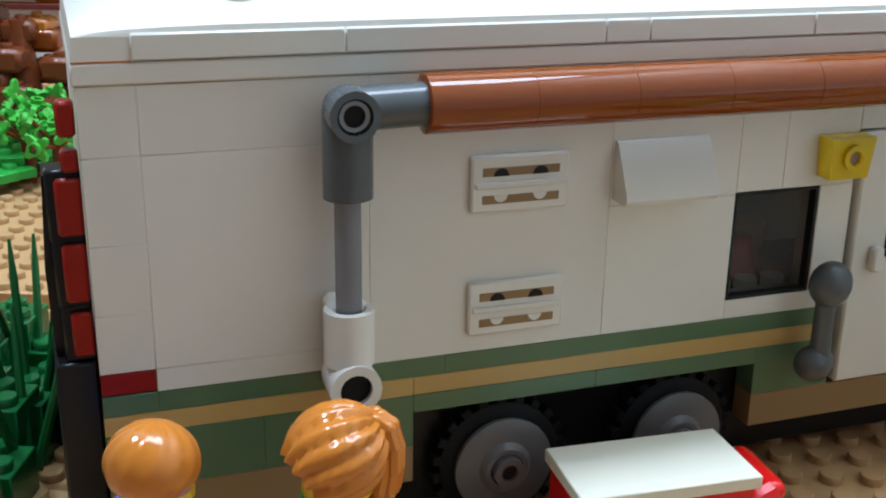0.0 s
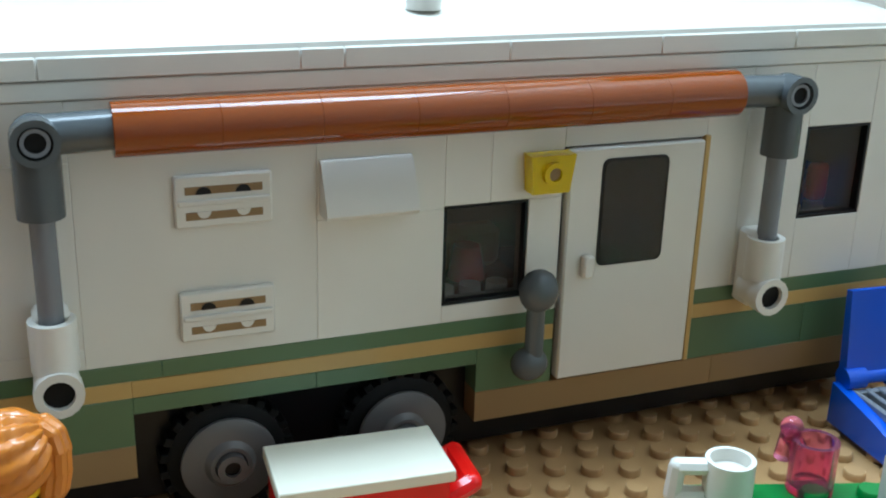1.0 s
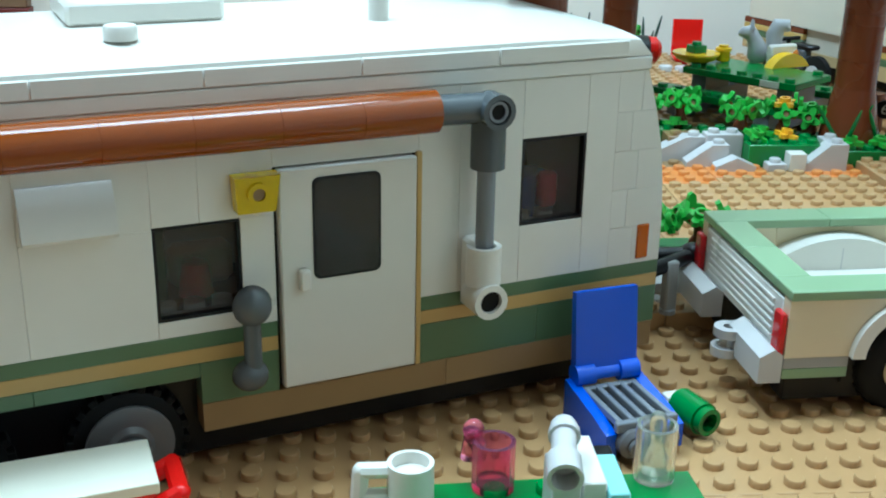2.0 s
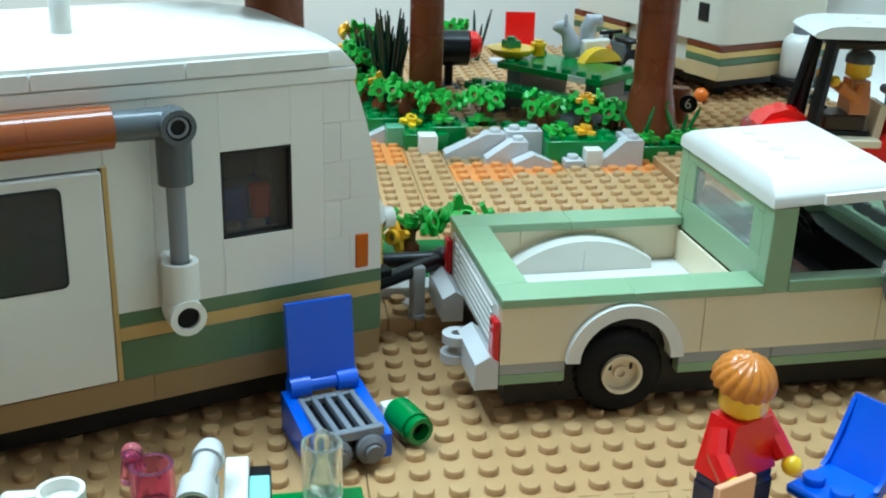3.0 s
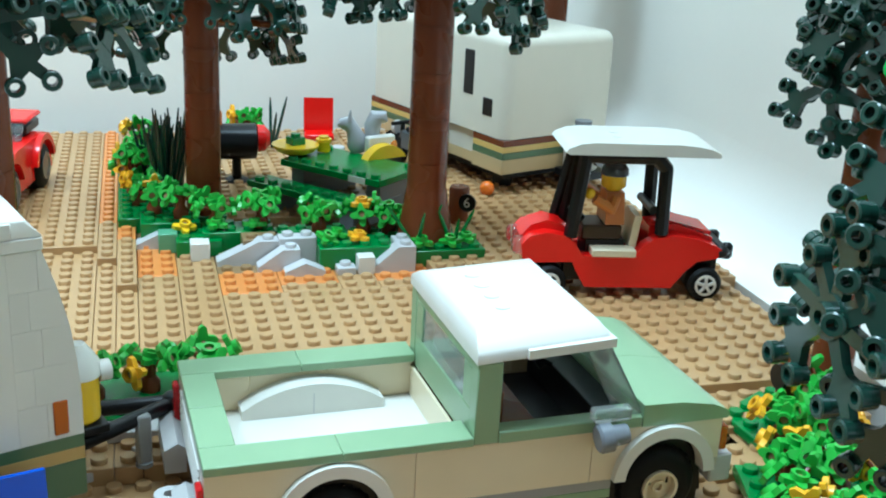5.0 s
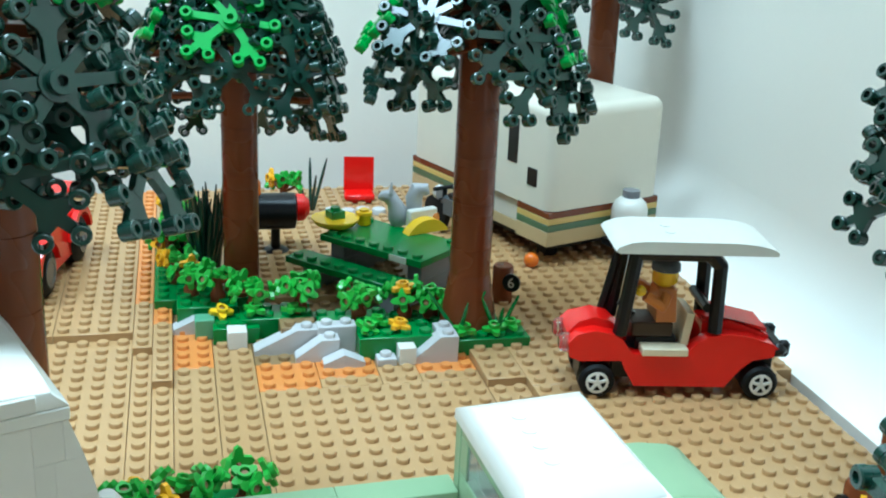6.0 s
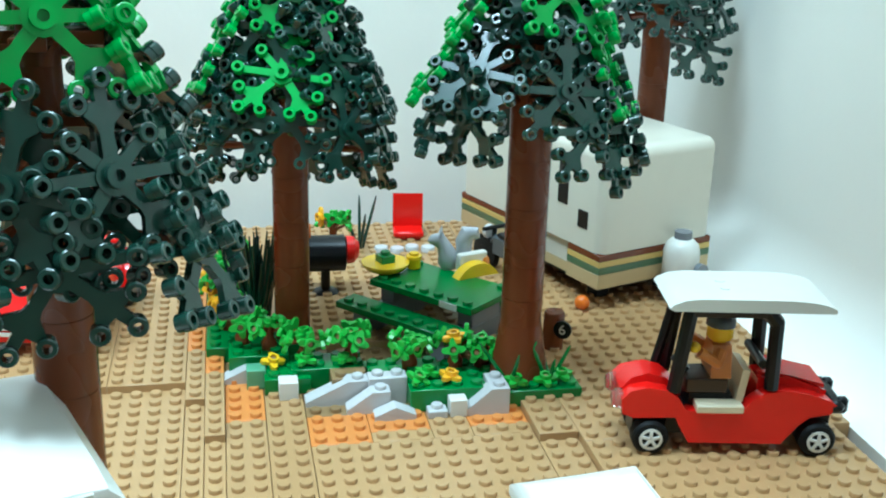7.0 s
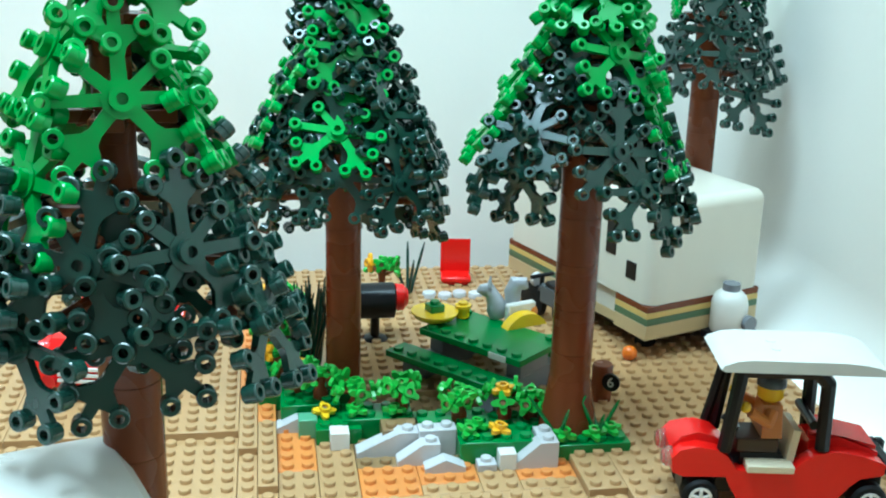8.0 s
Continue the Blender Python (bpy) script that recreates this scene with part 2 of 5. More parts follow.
def P(x, y, z, rx=0, ry=0, rz=0):
    return pose(x * U, y * U, z * U, rx, ry, rz)


def arc(cx, cz, r, a0, a1, n):
    return [(cx + r * math.cos(radians(a0 + (a1 - a0) * i / n)), cz + r * math.sin(radians(a0 + (a1 - a0) * i / n))) for i in range(n + 1)]

# ---- the room ----
FZ, B0, B1 = -0.1, 0.6, 1.0
b = B().box(-160, 60, 86, 92, -100, 260, 0.1)
tagged(part("wall_north", b, WALLPAINT), "plain white painted wall behind the toy campsite", "wall", kind="structure")
b = B().box(57.2, 63, -150, 92, -100, 260, 0.1)
tagged(part("wall_east", b, WALLPAINT), "plain white painted wall beside the toy campsite", "wall", kind="structure")
# Unseen shell added to shape bounce: west, south, ceiling and floor.
b = B().box(-166, -160, -150, 92, -100, 260, 0.1)
tagged(part("wall_west", b, SIDE_BOUNCE), "unseen wall at the room's far side, toned to bounce fill light", "wall", kind="structure")
b = B().box(-166, 66, -156, -150, -100, 260, 0.1)
tagged(part("wall_south", b, BACK_BOUNCE), "unseen wall across the room, toned to bounce fill light", "wall", kind="structure")
b = B().box(-166, 66, -156, 92, 260, 266, 0.1)
tagged(part("ceiling", b, CEILING), "unseen grey ceiling, toned to set the light from above", "ceiling", kind="structure")
b = B().box(-166, 66, -156, 92, -106, -100, 0.1)
tagged(part("floor", b, CARPET), "unseen brown floor below the table, toned dark to limit bounce", "floor", kind="structure")
cup = thing("wall_cupboard", -29.4, 85.1, 3.5, 0, "dark reddish brown wooden cupboard hung on the wall", "cupboard")
part("body", B().box(-15.6, 15.6, -0.4, 0.88, 0.45, 36, 0.1), WOOD, cup)
part("lower_rail", B().box(-15.7, 15.7, -0.6, 0.88, 0, 0.44, 0.05), plastic("dark_red_wood", (0.14, 0.02, 0.015), 0.4), cup)
part("side_post", B().box(18.6, 19.4, 0.3, 0.88, 0, 36, 0.05), WOOD, cup)
# Table top is out of view; dark brown cuts light bounced up from below.
table = thing("display_table", 0, 30, -100, 0, "display table that carries the brick campsite, toned brown against bounce", "table")
part("table_top", B().box(-60, 45.0, -32, 55.8, 96, 99.2, 0.2), WOOD, table)
sweep = [(57.19, -3.8), (57.19, 6.2)] + [(57.19 - 3.9 * (1 - math.cos(radians(a))), 6.2 - 5.5 * math.sin(radians(a))) for a in range(6, 91, 6)] + [(53.0, 0.70), (53.0, -3.8)]
tagged(part("trim", B().prism(sweep, "y", -20, 85.9), WALLPAINT), "white curved board between the table and the wall", "ledge", kind="structure")
for lx in (-56, 41):
    for ly in (-28, 51):
        part("leg", B().box(lx, lx + 3, ly, ly + 3, 0.1, 96, 0.1), WOOD, table)
fix = thing("ceiling_lamp", -87.5, 20, 238, 0, "flat ceiling lamp with a white diffuser", "lamp")
part("housing", B().box(-36, 36, -10, 10, 1.5, 4, 0.3), WALLPAINT, fix)
part("cable", B().cyl((0, 0, 4), (0, 0, 22), 0.6), WALLPAINT, fix)
# Housing and cables for the added, unseen panel light.
hung = thing("panel_lamp", 13.75, 35.0, 125.3, 0, "added unseen panel lamp over the table, for highlight and fill", "lamp")
part("housing", B().box(-38, 38, -18, 18, 0.1, 3, 0.3), WALLPAINT, hung)
for hx in (-30, 30):
    part("cable", B().cyl((hx, 0, 3), (hx, 0, 134.5), 0.3), WALLPAINT, hung)


# ---- brick-built ground ----
ground = thing("ground", 0, 0, 0, 0, "tan studded brick plates forming the campsite ground", "ground", kind="structure")


def plate(x0, x1, y0, y1, top, mat, ox, oy, thick=0.4, skip=None, name="plate"):
    b = B().box(x0 + 0.012, x1 - 0.012, y0 + 0.012, y1 - 0.012, top - thick, top, 0.03)
    for i in range(math.ceil(x0 - ox), math.floor(x1 - ox) + 1):
        for j in range(math.ceil(y0 - oy), math.floor(y1 - oy) + 1):
            x, y = ox + i, oy + j
            if x0 < x < x1 and y0 < y < y1 and not (skip and skip(x, y)):
                b.stud(x, y, top, 10)
    return part(name, b, mat, ground)


FX, FY = 0.93, 0.65
for x0, x1 in ((-20.57, 3.43), (3.43, 19.43), (19.43, 35.43), (35.43, 49.43)):
    for y0, y1 in ((7.15, 23.15), (23.15, 34.15)):
        plate(x0, x1, y0, y1, FZ, TAN, FX, FY)
BX, BY = 0.45, 0.45
isl = lambda x, y: (y > 54.2 and 30 < x < 40 and y < 56) or (27 < x < 40 and 54.0 < y < 55.5)
# low back level
for x0, x1, y0, y1, m in ((-30.05, -10.05, 33.95, 56.95, TAN), (-10.05, 7.95, 33.95, 56.95, TAN), (7.95, 19.95, 33.95, 56.95, TAN),
                          (19.95, 20.95, 33.95, 54.95, TAN), (20.95, 21.95, 33.95, 50.95, TAN),
                          (21.95, 23.95, 33.95, 52.95, TAN), (21.95, 23.95, 52.95, 57.95, ORANGETAN), (23.95, 25.95, 33.95, 55.95, TAN),
                          (25.95, 36.95, 33.95, 49.95, TAN), (25.95, 28.95, 49.95, 52.95, ORANGETAN), (28.95, 31.95, 50.95, 52.95, ORANGETAN), (28.95, 31.95, 49.95, 50.95, TAN),
                          (31.95, 33.95, 49.95, 52.95, TAN), (33.95, 36.95, 50.95, 52.95, ORANGETAN), (33.95, 36.95, 49.95, 50.95, TAN), (36.95, 38.95, 33.95, 48.95, TAN),
                          (25.95, 36.95, 52.95, 60.95, DARKTAN), (21.95, 23.95, 57.95, 60.95, DARKTAN), (23.95, 25.95, 55.95, 60.95, DARKTAN), (38.95, 50.95, 32.95, 35.95, TAN)):
    plate(x0, x1, y0, y1, B0, m, BX, BY, 0.7)
# raised back level
for x0, x1, y0, y1, m in ((-30.05, 7.95, 56.95, 82.95, TAN), (7.95, 15.95, 56.95, 82.95, TAN), (15.95, 19.95, 56.95, 82.95, TAN),
                          (19.95, 20.95, 54.95, 60.95, TAN), (19.95, 20.95, 60.95, 82.95, ORANGETAN), (20.95, 21.95, 50.95, 57.95, TAN), (20.95, 21.95, 57.95, 61.95, ORANGETAN),
                          (20.95, 36.95, 60.95, 82.95, TAN), (36.95, 38.95, 48.95, 82.95, TAN), (38.95, 51.95, 35.95, 47.95, TAN), (38.95, 52.95, 47.95, 82.95, TAN)):
    plate(x0, x1, y0, y1, B1, m, BX, BY, 1.1)
# stepped plates where the ground rises beside the road
plate(42.43, 50.43, 30.15, 33.15, 0.3, TAN, FX, FY)
plate(46.43, 49.43, 27.15, 30.15, 0.3, TAN, FX, FY)
plate(41.43, 44.43, 32.15, 34.15, 0.3, DARKTAN, FX, FY)


# ---- caravan ----
car = thing("caravan", 0.31 * math.cos(radians(21)) - 20.55 * math.sin(radians(21)), 0.31 * math.sin(radians(21)) + 20.55 * math.cos(radians(21)), FZ + 0.1, 21,
            "long white brick-built travel trailer with green and tan stripes", "caravan")
CW = 8.0
pieces = [
    (0, 6.3, 1.35, 2.2, DARKTAN), (14.8, 22.0, 1.35, 2.2, DARKTAN), (22.0, 29.25, 1.35, 2.2, DARKTAN),
    (0, 3.1, 2.2, 3.42, OLIVE), (3.1, 6.3, 2.2, 3.42, OLIVE), (14.8, 16.95, 2.2, 3.42, OLIVE), (21.05, 25.0, 2.2, 3.42, OLIVE), (25.0, 29.3, 2.2, 3.42, OLIVE),
    (6.3, 10.6, 3.0, 3.42, OLIVE), (10.6, 14.8, 3.0, 3.42, OLIVE),
    (0, 6.3, 3.42, 3.84, STRIPE), (6.3, 16.95, 3.42, 3.84, STRIPE), (21.05, 29.3, 3.42, 3.84, STRIPE),
    (0, 1.05, 3.84, 4.27, OLIVE), (1.05, 7.0, 3.84, 4.27, OLIVE), (7.0, 16.95, 3.84, 4.27, OLIVE), (21.05, 29.3, 3.84, 4.27, OLIVE),
    (0, 1.05, 4.75, 5.95, WHITE), (0, 1.05, 5.95, 7.33, WHITE), (0, 1.05, 7.33, 9.0, WHITE), (0, 1.05, 9.0, 10.3, WHITE),
    (1.05, 5.35, 4.27, 4.75, WHITE), (1.05, 5.35, 4.75, 9.0, WHITE), (1.05, 5.35, 9.0, 10.3, WHITE),
    (5.35, 10.65, 4.27, 10.3, WHITE), (10.65, 13.8, 4.27, 7.25, WHITE), (10.65, 13.8, 7.25, 10.3, WHITE),
    (13.8, 15.0, 7.3, 10.3, WHITE), (15.0, 16.95, 7.3, 10.3, WHITE), (13.8, 16.95, 4.27, 4.72, WHITE), (16.05, 16.95, 4.72, 7.3, WHITE),
    (16.95, 21.05, 8.55, 10.3, WHITE), (21.05, 22.3, 4.27, 10.3, WHITE), (22.3, 24.27, 4.27, 10.3, WHITE),
    (24.27, 26.4, 4.27, 6.0, WHITE), (24.27, 26.4, 8.6, 10.3, WHITE),
]
for x0, x1, z0, z1, m in pieces:
    part("brick", B().box(x0, x1, 0, 0.7, z0, z1, 0.016), m, car)
# curved front end of the side wall
nose = [(26.4, 4.27), (29.3, 4.27), (29.3, 5.6), (29.22, 6.8), (29.05, 8.0), (28.75, 9.2), (28.4, 10.3), (26.4, 10.3)]
part("brick", B().prism([(26.4, 4.27), (27.4, 4.27), (27.4, 10.3), (26.4, 10.3)], "y", 0, 0.7), WHITE, car)
edge = [p for p in nose[1:-1]]
def front_at(z):
    for (xa, za), (xb, zb) in zip(edge, edge[1:]):
        if za <= z <= zb:
            return xa + (xb - xa) * (z - za) / (zb - za)
    return edge[-1][0]
courses = [4.27, 5.5, 6.7, 7.9, 9.1, 10.3]
for k, (za, zb) in enumerate(zip(courses, courses[1:])):
    cut = 28.25 if k % 2 == 0 else 27.95
    part("brick", B().box(27.403, cut, 0, 0.7, za + 0.002, zb - 0.002, 0.01), WHITE, car)
    part("brick", B().prism([(cut + 0.004, za + 0.003), (front_at(za), za + 0.003), (front_at((za + zb) / 2), (za + zb) / 2), (front_at(zb), zb - 0.003), (cut + 0.004, zb - 0.003)], "y", 0, 0.7), WHITE, car)
# far wall, ends, floor
part("far_wall", B().box(0, 28.4, CW - 0.7, CW, 1.35, 10.3), WHITE, car)
part("rear_wall", B().box(0.02, 0.6, 0.7, CW - 0.7, 1.35, 10.3), WHITE, car)
part("front_wall", B().prism([(28.6, 1.4), (29.28, 1.4), (29.28, 5.6), (29.2, 6.8), (29.03, 8.0), (28.73, 9.2), (28.38, 10.3), (27.7, 10.3)], "y", 0.7, CW - 0.7), WHITE, car)
part("floor_panel", B().box(0.6, 28.6, 0.72, CW - 0.7, 2.9, 3.3), BLACK, car)
# Black chassis box set low and wide to block light underneath.
part("chassis", B().box(1, 28, 0.75, CW - 0.8, 0.35, 2.88), BLACK, car)
part("tail_marker", B().box(0, 1.05, 0.01, 0.7, 4.285, 4.738, 0.03), C_RED, car, "clear red tail marker")
part("side_marker", B().box(28.42, 28.86, -0.05, 0.4, 4.4, 5.52, 0.04), C_ORANGE, car, "clear orange side marker")
# roof
part("roof_trim", B().box(-0.05, 28.45, -0.07, CW + 0.07, 10.32, 10.72, 0.04), WHITE, car)
for x0, x1 in ((1.0, 4.9), (4.9, 10.3), (10.3, 11.3), (11.3, 15.3), (15.3, 19.4), (19.4, 23.4), (23.4, 27.6)):
    part("roof_panel", B().box(x0, x1, -0.1, CW + 0.1, 10.745, 11.22, 0.035), WHITE, car)
# Thin orange strip stands in for the glow line in the trim gap.
part("gap_strip", B().box(-0.02, 1.0, -0.05, 0.4, 10.715, 10.75, 0.005), HAIR, car)
xs = [(-0.03, 0.0), (0.02, 0.16), (0.25, 0.38), (0.6, 0.57), (1.1, 0.75), (1.8, 0.9), (2.6, 0.98), (3.4, 1.0), (8.6, 1.0), (8.62, 1.0), (14, 1.0), (20, 1.0), (24.6, 1.0), (26.0, 0.9), (27.2, 0.62), (28.0, 0.28), (28.45, 0.0)]
ys = [(-0.04, 0.0), (0.0, 0.16), (0.35, 0.36), (0.9, 0.55), (1.6, 0.68), (2.4, 0.72), (4, 0.72), (5.6, 0.72), (6.4, 0.68), (7.1, 0.55), (7.65, 0.36), (8.0, 0.16), (8.04, 0.0)]
vs, fs = [], []
for x, h in xs:
    low = 10.74 if x < 1 or x > 27.5 else 11.18
    for y, g in ys:
        vs.append((x, y, 11.18 + g * h * 0.95 if 0 < g and h > 0 else (low if h == 0 else 11.18)))
for i in range(len(xs) - 1):
    for j in range(len(ys) - 1):
        k = i * len(ys) + j
        fs.append((k, k + 1, k + len(ys) + 1, k + len(ys)))
fs.append(tuple(i * len(ys) for i in range(len(xs))))
fs.append(tuple(i * len(ys) + len(ys) - 1 for i in range(len(xs) - 1, -1, -1)))
fs.append(tuple(range(len(ys) - 1, -1, -1)))
fs.append(tuple((len(xs) - 1) * len(ys) + j for j in range(len(ys))))
part("roof", B().add(vs, fs), WHITE, car, "smooth curved white roof")
part("vent_cap", B().rings((13.65, 1.3, 11.8), (13.65, 1.3, 12.15), [(0, 0.42), (0.8, 0.42), (1, 0.38)]), WHITE, car)
part("vent_cap", B().rings((3.12, 1.15, 11.5), (3.12, 1.15, 12.02), [(0, 0.43), (0.85, 0.43), (1, 0.39)], 20), WHITE, car)
part("roof_unit", B().box(12.6, 16.7, 3.0, 6.2, 11.85, 12.5, 0.12), WHITE, car)
part("roof_pipe", B().rings((20.7, 2.0, 11.8), (20.7, 2.0, 12.75), [(0, 0.28), (0.9, 0.28), (1, 0.24)]), WHITE, car)
# windows and door
for x0, x1, z0, z1 in ((13.8, 16.05, 4.72, 7.3), (24.27, 26.4, 6.0, 8.6)):
    w = part("window", B().box(x0 + 0.03, x1 - 0.03, 0.28, 0.36, z0 + 0.03, z1 - 0.03, 0.01), C_SMOKE, car, "dark smoked window pane")
    fr = B()
    for a0, a1, c0, c1 in ((x0, x1, z0, z0 + 0.09), (x0, x1, z1 - 0.09, z1), (x0, x0 + 0.09, z0 + 0.09, z1 - 0.09), (x1 - 0.09, x1, z0 + 0.09, z1 - 0.09)):
        fr.box(a0 + 0.004, a1 - 0.004, 0.02, 0.26, c0 + 0.004, c1 - 0.004, 0.01)
    part("window_frame", fr, BLACK, w)
door = part("door", B().box(17.05, 20.95, -0.16, 0.2, 2.28, 8.5, 0.05), WHITE, car, "white door with a dark rounded window")
rc = []
for (cx, cz), a0 in (((19.68, 5.58), 270), ((19.68, 8.02), 0), ((18.15, 8.02), 90), ((18.15, 5.58), 180)):
    rc += arc(cx, cz, 0.2, a0, a0 + 90, 4)
part("door_window", B().prism(rc, "y", -0.185, -0.1), BLACK, door, "dark rounded door window")
part("door_glass", B().prism([(18.92 + (x - 18.92) * 0.93, 6.8 + (z - 6.8) * 0.95) for x, z in rc], "y", -0.195, -0.186), C_SMOKE, door)
part("door_handle", B().box(17.5, 17.8, -0.42, -0.16, 5.15, 5.75, 0.05), WHITE, door)
part("door_jamb", B().box(20.97, 21.12, -0.12, 0.1, 2.25, 8.6, 0.02), STRIPE, car)
part("door_recess", B().box(16.97, 21.03, 0.21, 0.6, 2.25, 8.53, 0.01), BLACK, car)
# vents
for z0 in (7.35, 4.65):
    v = part("vent", B().box(7.45, 9.6, -0.16, 0.02, z0 + 0.04, z0 + 1.22, 0.04), WHITE, car)
    part("vent_rib", B().box(7.52, 9.53, -0.24, -0.16, z0 + 0.56, z0 + 0.68, 0.02), WHITE, v)
    for zz in (z0 + 0.16, z0 + 0.74):
        part("vent_slot", B().box(7.68, 9.38, -0.172, -0.155, zz + 0.06, zz + 0.24, 0.005), DARKTAN, v)
        for cx in () if zz > z0 + 0.5 else (8.08, 8.95):
            part("vent_knob", B().prism([(cx + 0.16, zz + 0.24), (cx - 0.16, zz + 0.24)] + arc(cx, zz + 0.24, 0.15, 190, 350, 6), "y", -0.178, -0.172), WHITE, v)
        for cx in (8.08, 8.95) if zz > z0 + 0.5 else ():
            part("vent_hole", B().prism([(cx - 0.17, zz + 0.06), (cx + 0.17, zz + 0.06)] + arc(cx, zz + 0.06, 0.17, 10, 170, 6), "y", -0.185, -0.172), BLACK, v)
part("hatch_flap", B().prism([(0.02, 8.68), (-0.06, 8.68), (-0.16, 8.6), (-0.62, 7.66), (-0.66, 7.5), (-0.56, 7.4), (0.02, 7.4)], "x", 10.72, 12.93), WHITE, car, "sloped white hatch cover")
lampy = part("porch_light", B().prism([(15.88, 7.55), (16.88, 7.55), (17.02, 8.5), (15.82, 8.5)], "y", -0.5, -0.02), C_YELLOW, car, "clear yellow porch light")
part("bulb", B().tube((16.42, -0.62, 8.05), (16.42, -0.5, 8.05), 0.3, 0.17, 14), C_YELLOW, lampy)
part("bulb_hole", B().cyl((16.42, -0.515, 8.05), (16.42, -0.53, 8.05), 0.168, n=14), DARKTAN, lampy)
gr = part("grab_rail", B().rings((16.05, -0.7, 3.1), (16.05, -0.7, 5.1), [(0, 0.3), (0.2, 0.24), (0.8, 0.24), (1, 0.3)]), DGREY, car, "dark grey grab rail with round ends")
part("knob", B().ball((16.07, -0.75, 5.15), 0.53, (1, 0.8, 1.05)), DGREY, gr)
part("knob", B().ball((15.97, -0.65, 3.15), 0.5, (1, 0.8, 0.9)), DGREY, gr)
# awning
aw = part("awning_roller", B().rings((6.2, -0.8, 9.85), (21.15, -0.8, 9.85), [(k / 7 + e, r) for k in range(7) for e, r in ((0, 0.562), (0.0004, 0.572), (0.1424, 0.572), (0.1428, 0.562))], 32), ROLLER, car, "glossy orange-brown rolled awning")
for ex, s in ((4.72, 1), (22.75, -1)):
    arm = part("awning_arm", B().cyl((ex, -0.75, 4.4), (ex, -0.75, 9.6), 0.26), MGREY, car, "grey awning arm with white foot")
    part("elbow", B().cyl((ex, -0.8, 9.82), (ex + s * (1.5 if s > 0 else 1.62), -0.8, 9.86), 0.42).ball((ex, -0.8, 9.8), 0.48).cyl((ex, -0.8, 9.8), (ex, -0.8, 8.15), 0.48), DGREY, arm)
    part("elbow_ring", B().tube((ex, -1.0, 9.8), (ex, -1.42, 9.8), 0.48, 0.34), DGREY, arm)
    part("elbow_hole", B().cyl((ex, -1.2, 9.8), (ex, -1.29, 9.8), 0.335), RUBBER, arm)
    part("pin", B().tube((ex, -1.28, 9.8), (ex, -1.35, 9.8), 0.29, 0.21), MGREY, arm)
    part("foot_tube", B().tube((ex, -0.75, 5.88), (ex, -0.75, 4.75), 0.5, 0.34).box(ex - 0.38, ex + 0.38, -0.74, 0.0, 3.9, 6.0, 0.1), WHITE, arm)
    part("foot_ring", B().cyl((ex, -0.3, 4.35), (ex, -0.9, 4.35), 0.48).tube((ex, -0.9, 4.35), (ex, -1.3, 4.35), 0.52, 0.33), WHITE, arm)
    part("foot_hole", B().cyl((ex, -1.05, 4.35), (ex, -1.16, 4.35), 0.328), RUBBER, arm)
# axle wheels
for hx in (8.45, 12.85):
    w = part("wheel", B().rings((hx, 0.2, 1.35), (hx, 1.0, 1.35), [(0, 1.3), (0.1, 1.45), (1, 1.45)], 28), RUBBER, car)
    teeth = B()
    for k in range(22):
        a = 2 * math.pi * k / 22
        teeth.m = P(0, 0, 0)
        teeth.m = Matrix.Translation((hx, 0.55, 1.35)) @ Matrix.Rotation(a, 4, "Y")
        teeth.box(-0.11, 0.11, -0.3, 0.3, 1.42, 1.62, 0.02)
    part("tread", teeth, RUBBER, w)
    part("hub_dish", B().rings((hx, 0.1, 1.35), (hx, -0.2, 1.35), [(0, 1.16), (0.35, 1.16), (0.45, 1.1), (0.5, 0.62), (0.72, 0.56), (1, 0.5), (1, 0.4), (0.7, 0.36)], 32), PEWTER, w, "grey dished hub cap")
    part("hub_pin", B().tube((hx, -0.12, 1.35), (hx, -0.36, 1.35), 0.36, 0.2), PEWTER, w)
    part("hub_hole", B().cyl((hx, -0.2, 1.35), (hx, -0.25, 1.35), 0.198), BLACK, w)
# rear bumper and lamps
bp = part("rear_bumper", B().box(-0.8, -0.01, 0.12, CW - 0.3, 0.12, 5.0, 0.06), BLACK, car)
part("lamp_bracket", B().prism([(-0.75, 5.01), (-0.02, 5.01), (-0.02, 8.6), (-0.7, 8.6), (-0.8, 6.8)], "y", 0.6, 1.6), BLACK, car)
for z0, z1, d in ((5.15, 6.05, 0.5), (6.25, 7.4, 0.55), (7.55, 8.65, 0.58), (8.75, 9.15, 0.42), (9.4, 10.05, 0.45)):
    if z1 < 8.7:
        part("lamp_housing", B().box(-d - 0.08, -0.02, 0.2, 0.62, z0 - 0.13, z1 + 0.13, 0.05), BLACK, car)
    part("tail_light", B().box(-d + 0.08, -0.03, 0.05, 0.19 if z1 < 8.7 else 0.5, z0, z1, 0.06), C_RED, car, "clear red tail light")
# drawbar and gas bottle
gas = part("gas_bottle", B().rings((30.25, 3.2, 3.06), (30.25, 3.2, 4.7), [(0, 0.55), (0.06, 0.64), (1, 0.64)], 20), YELLOW, car, "yellow gas bottle with a white dome")
part("dome", B().rings((30.25, 3.2, 4.7), (30.25, 3.2, 5.8), [(0, 0.74), (0.4, 0.7), (0.75, 0.45), (1, 0.25)], 20), WHITE, gas)
part("valve", B().cyl((30.85, 3.1, 4.7), (31.25, 3.1, 4.7), 0.36), WHITE, gas)
part("bottle_shelf", B().box(29.3, 30.95, 2.4, 5.6, 2.75, 3.05), BLACK, car)
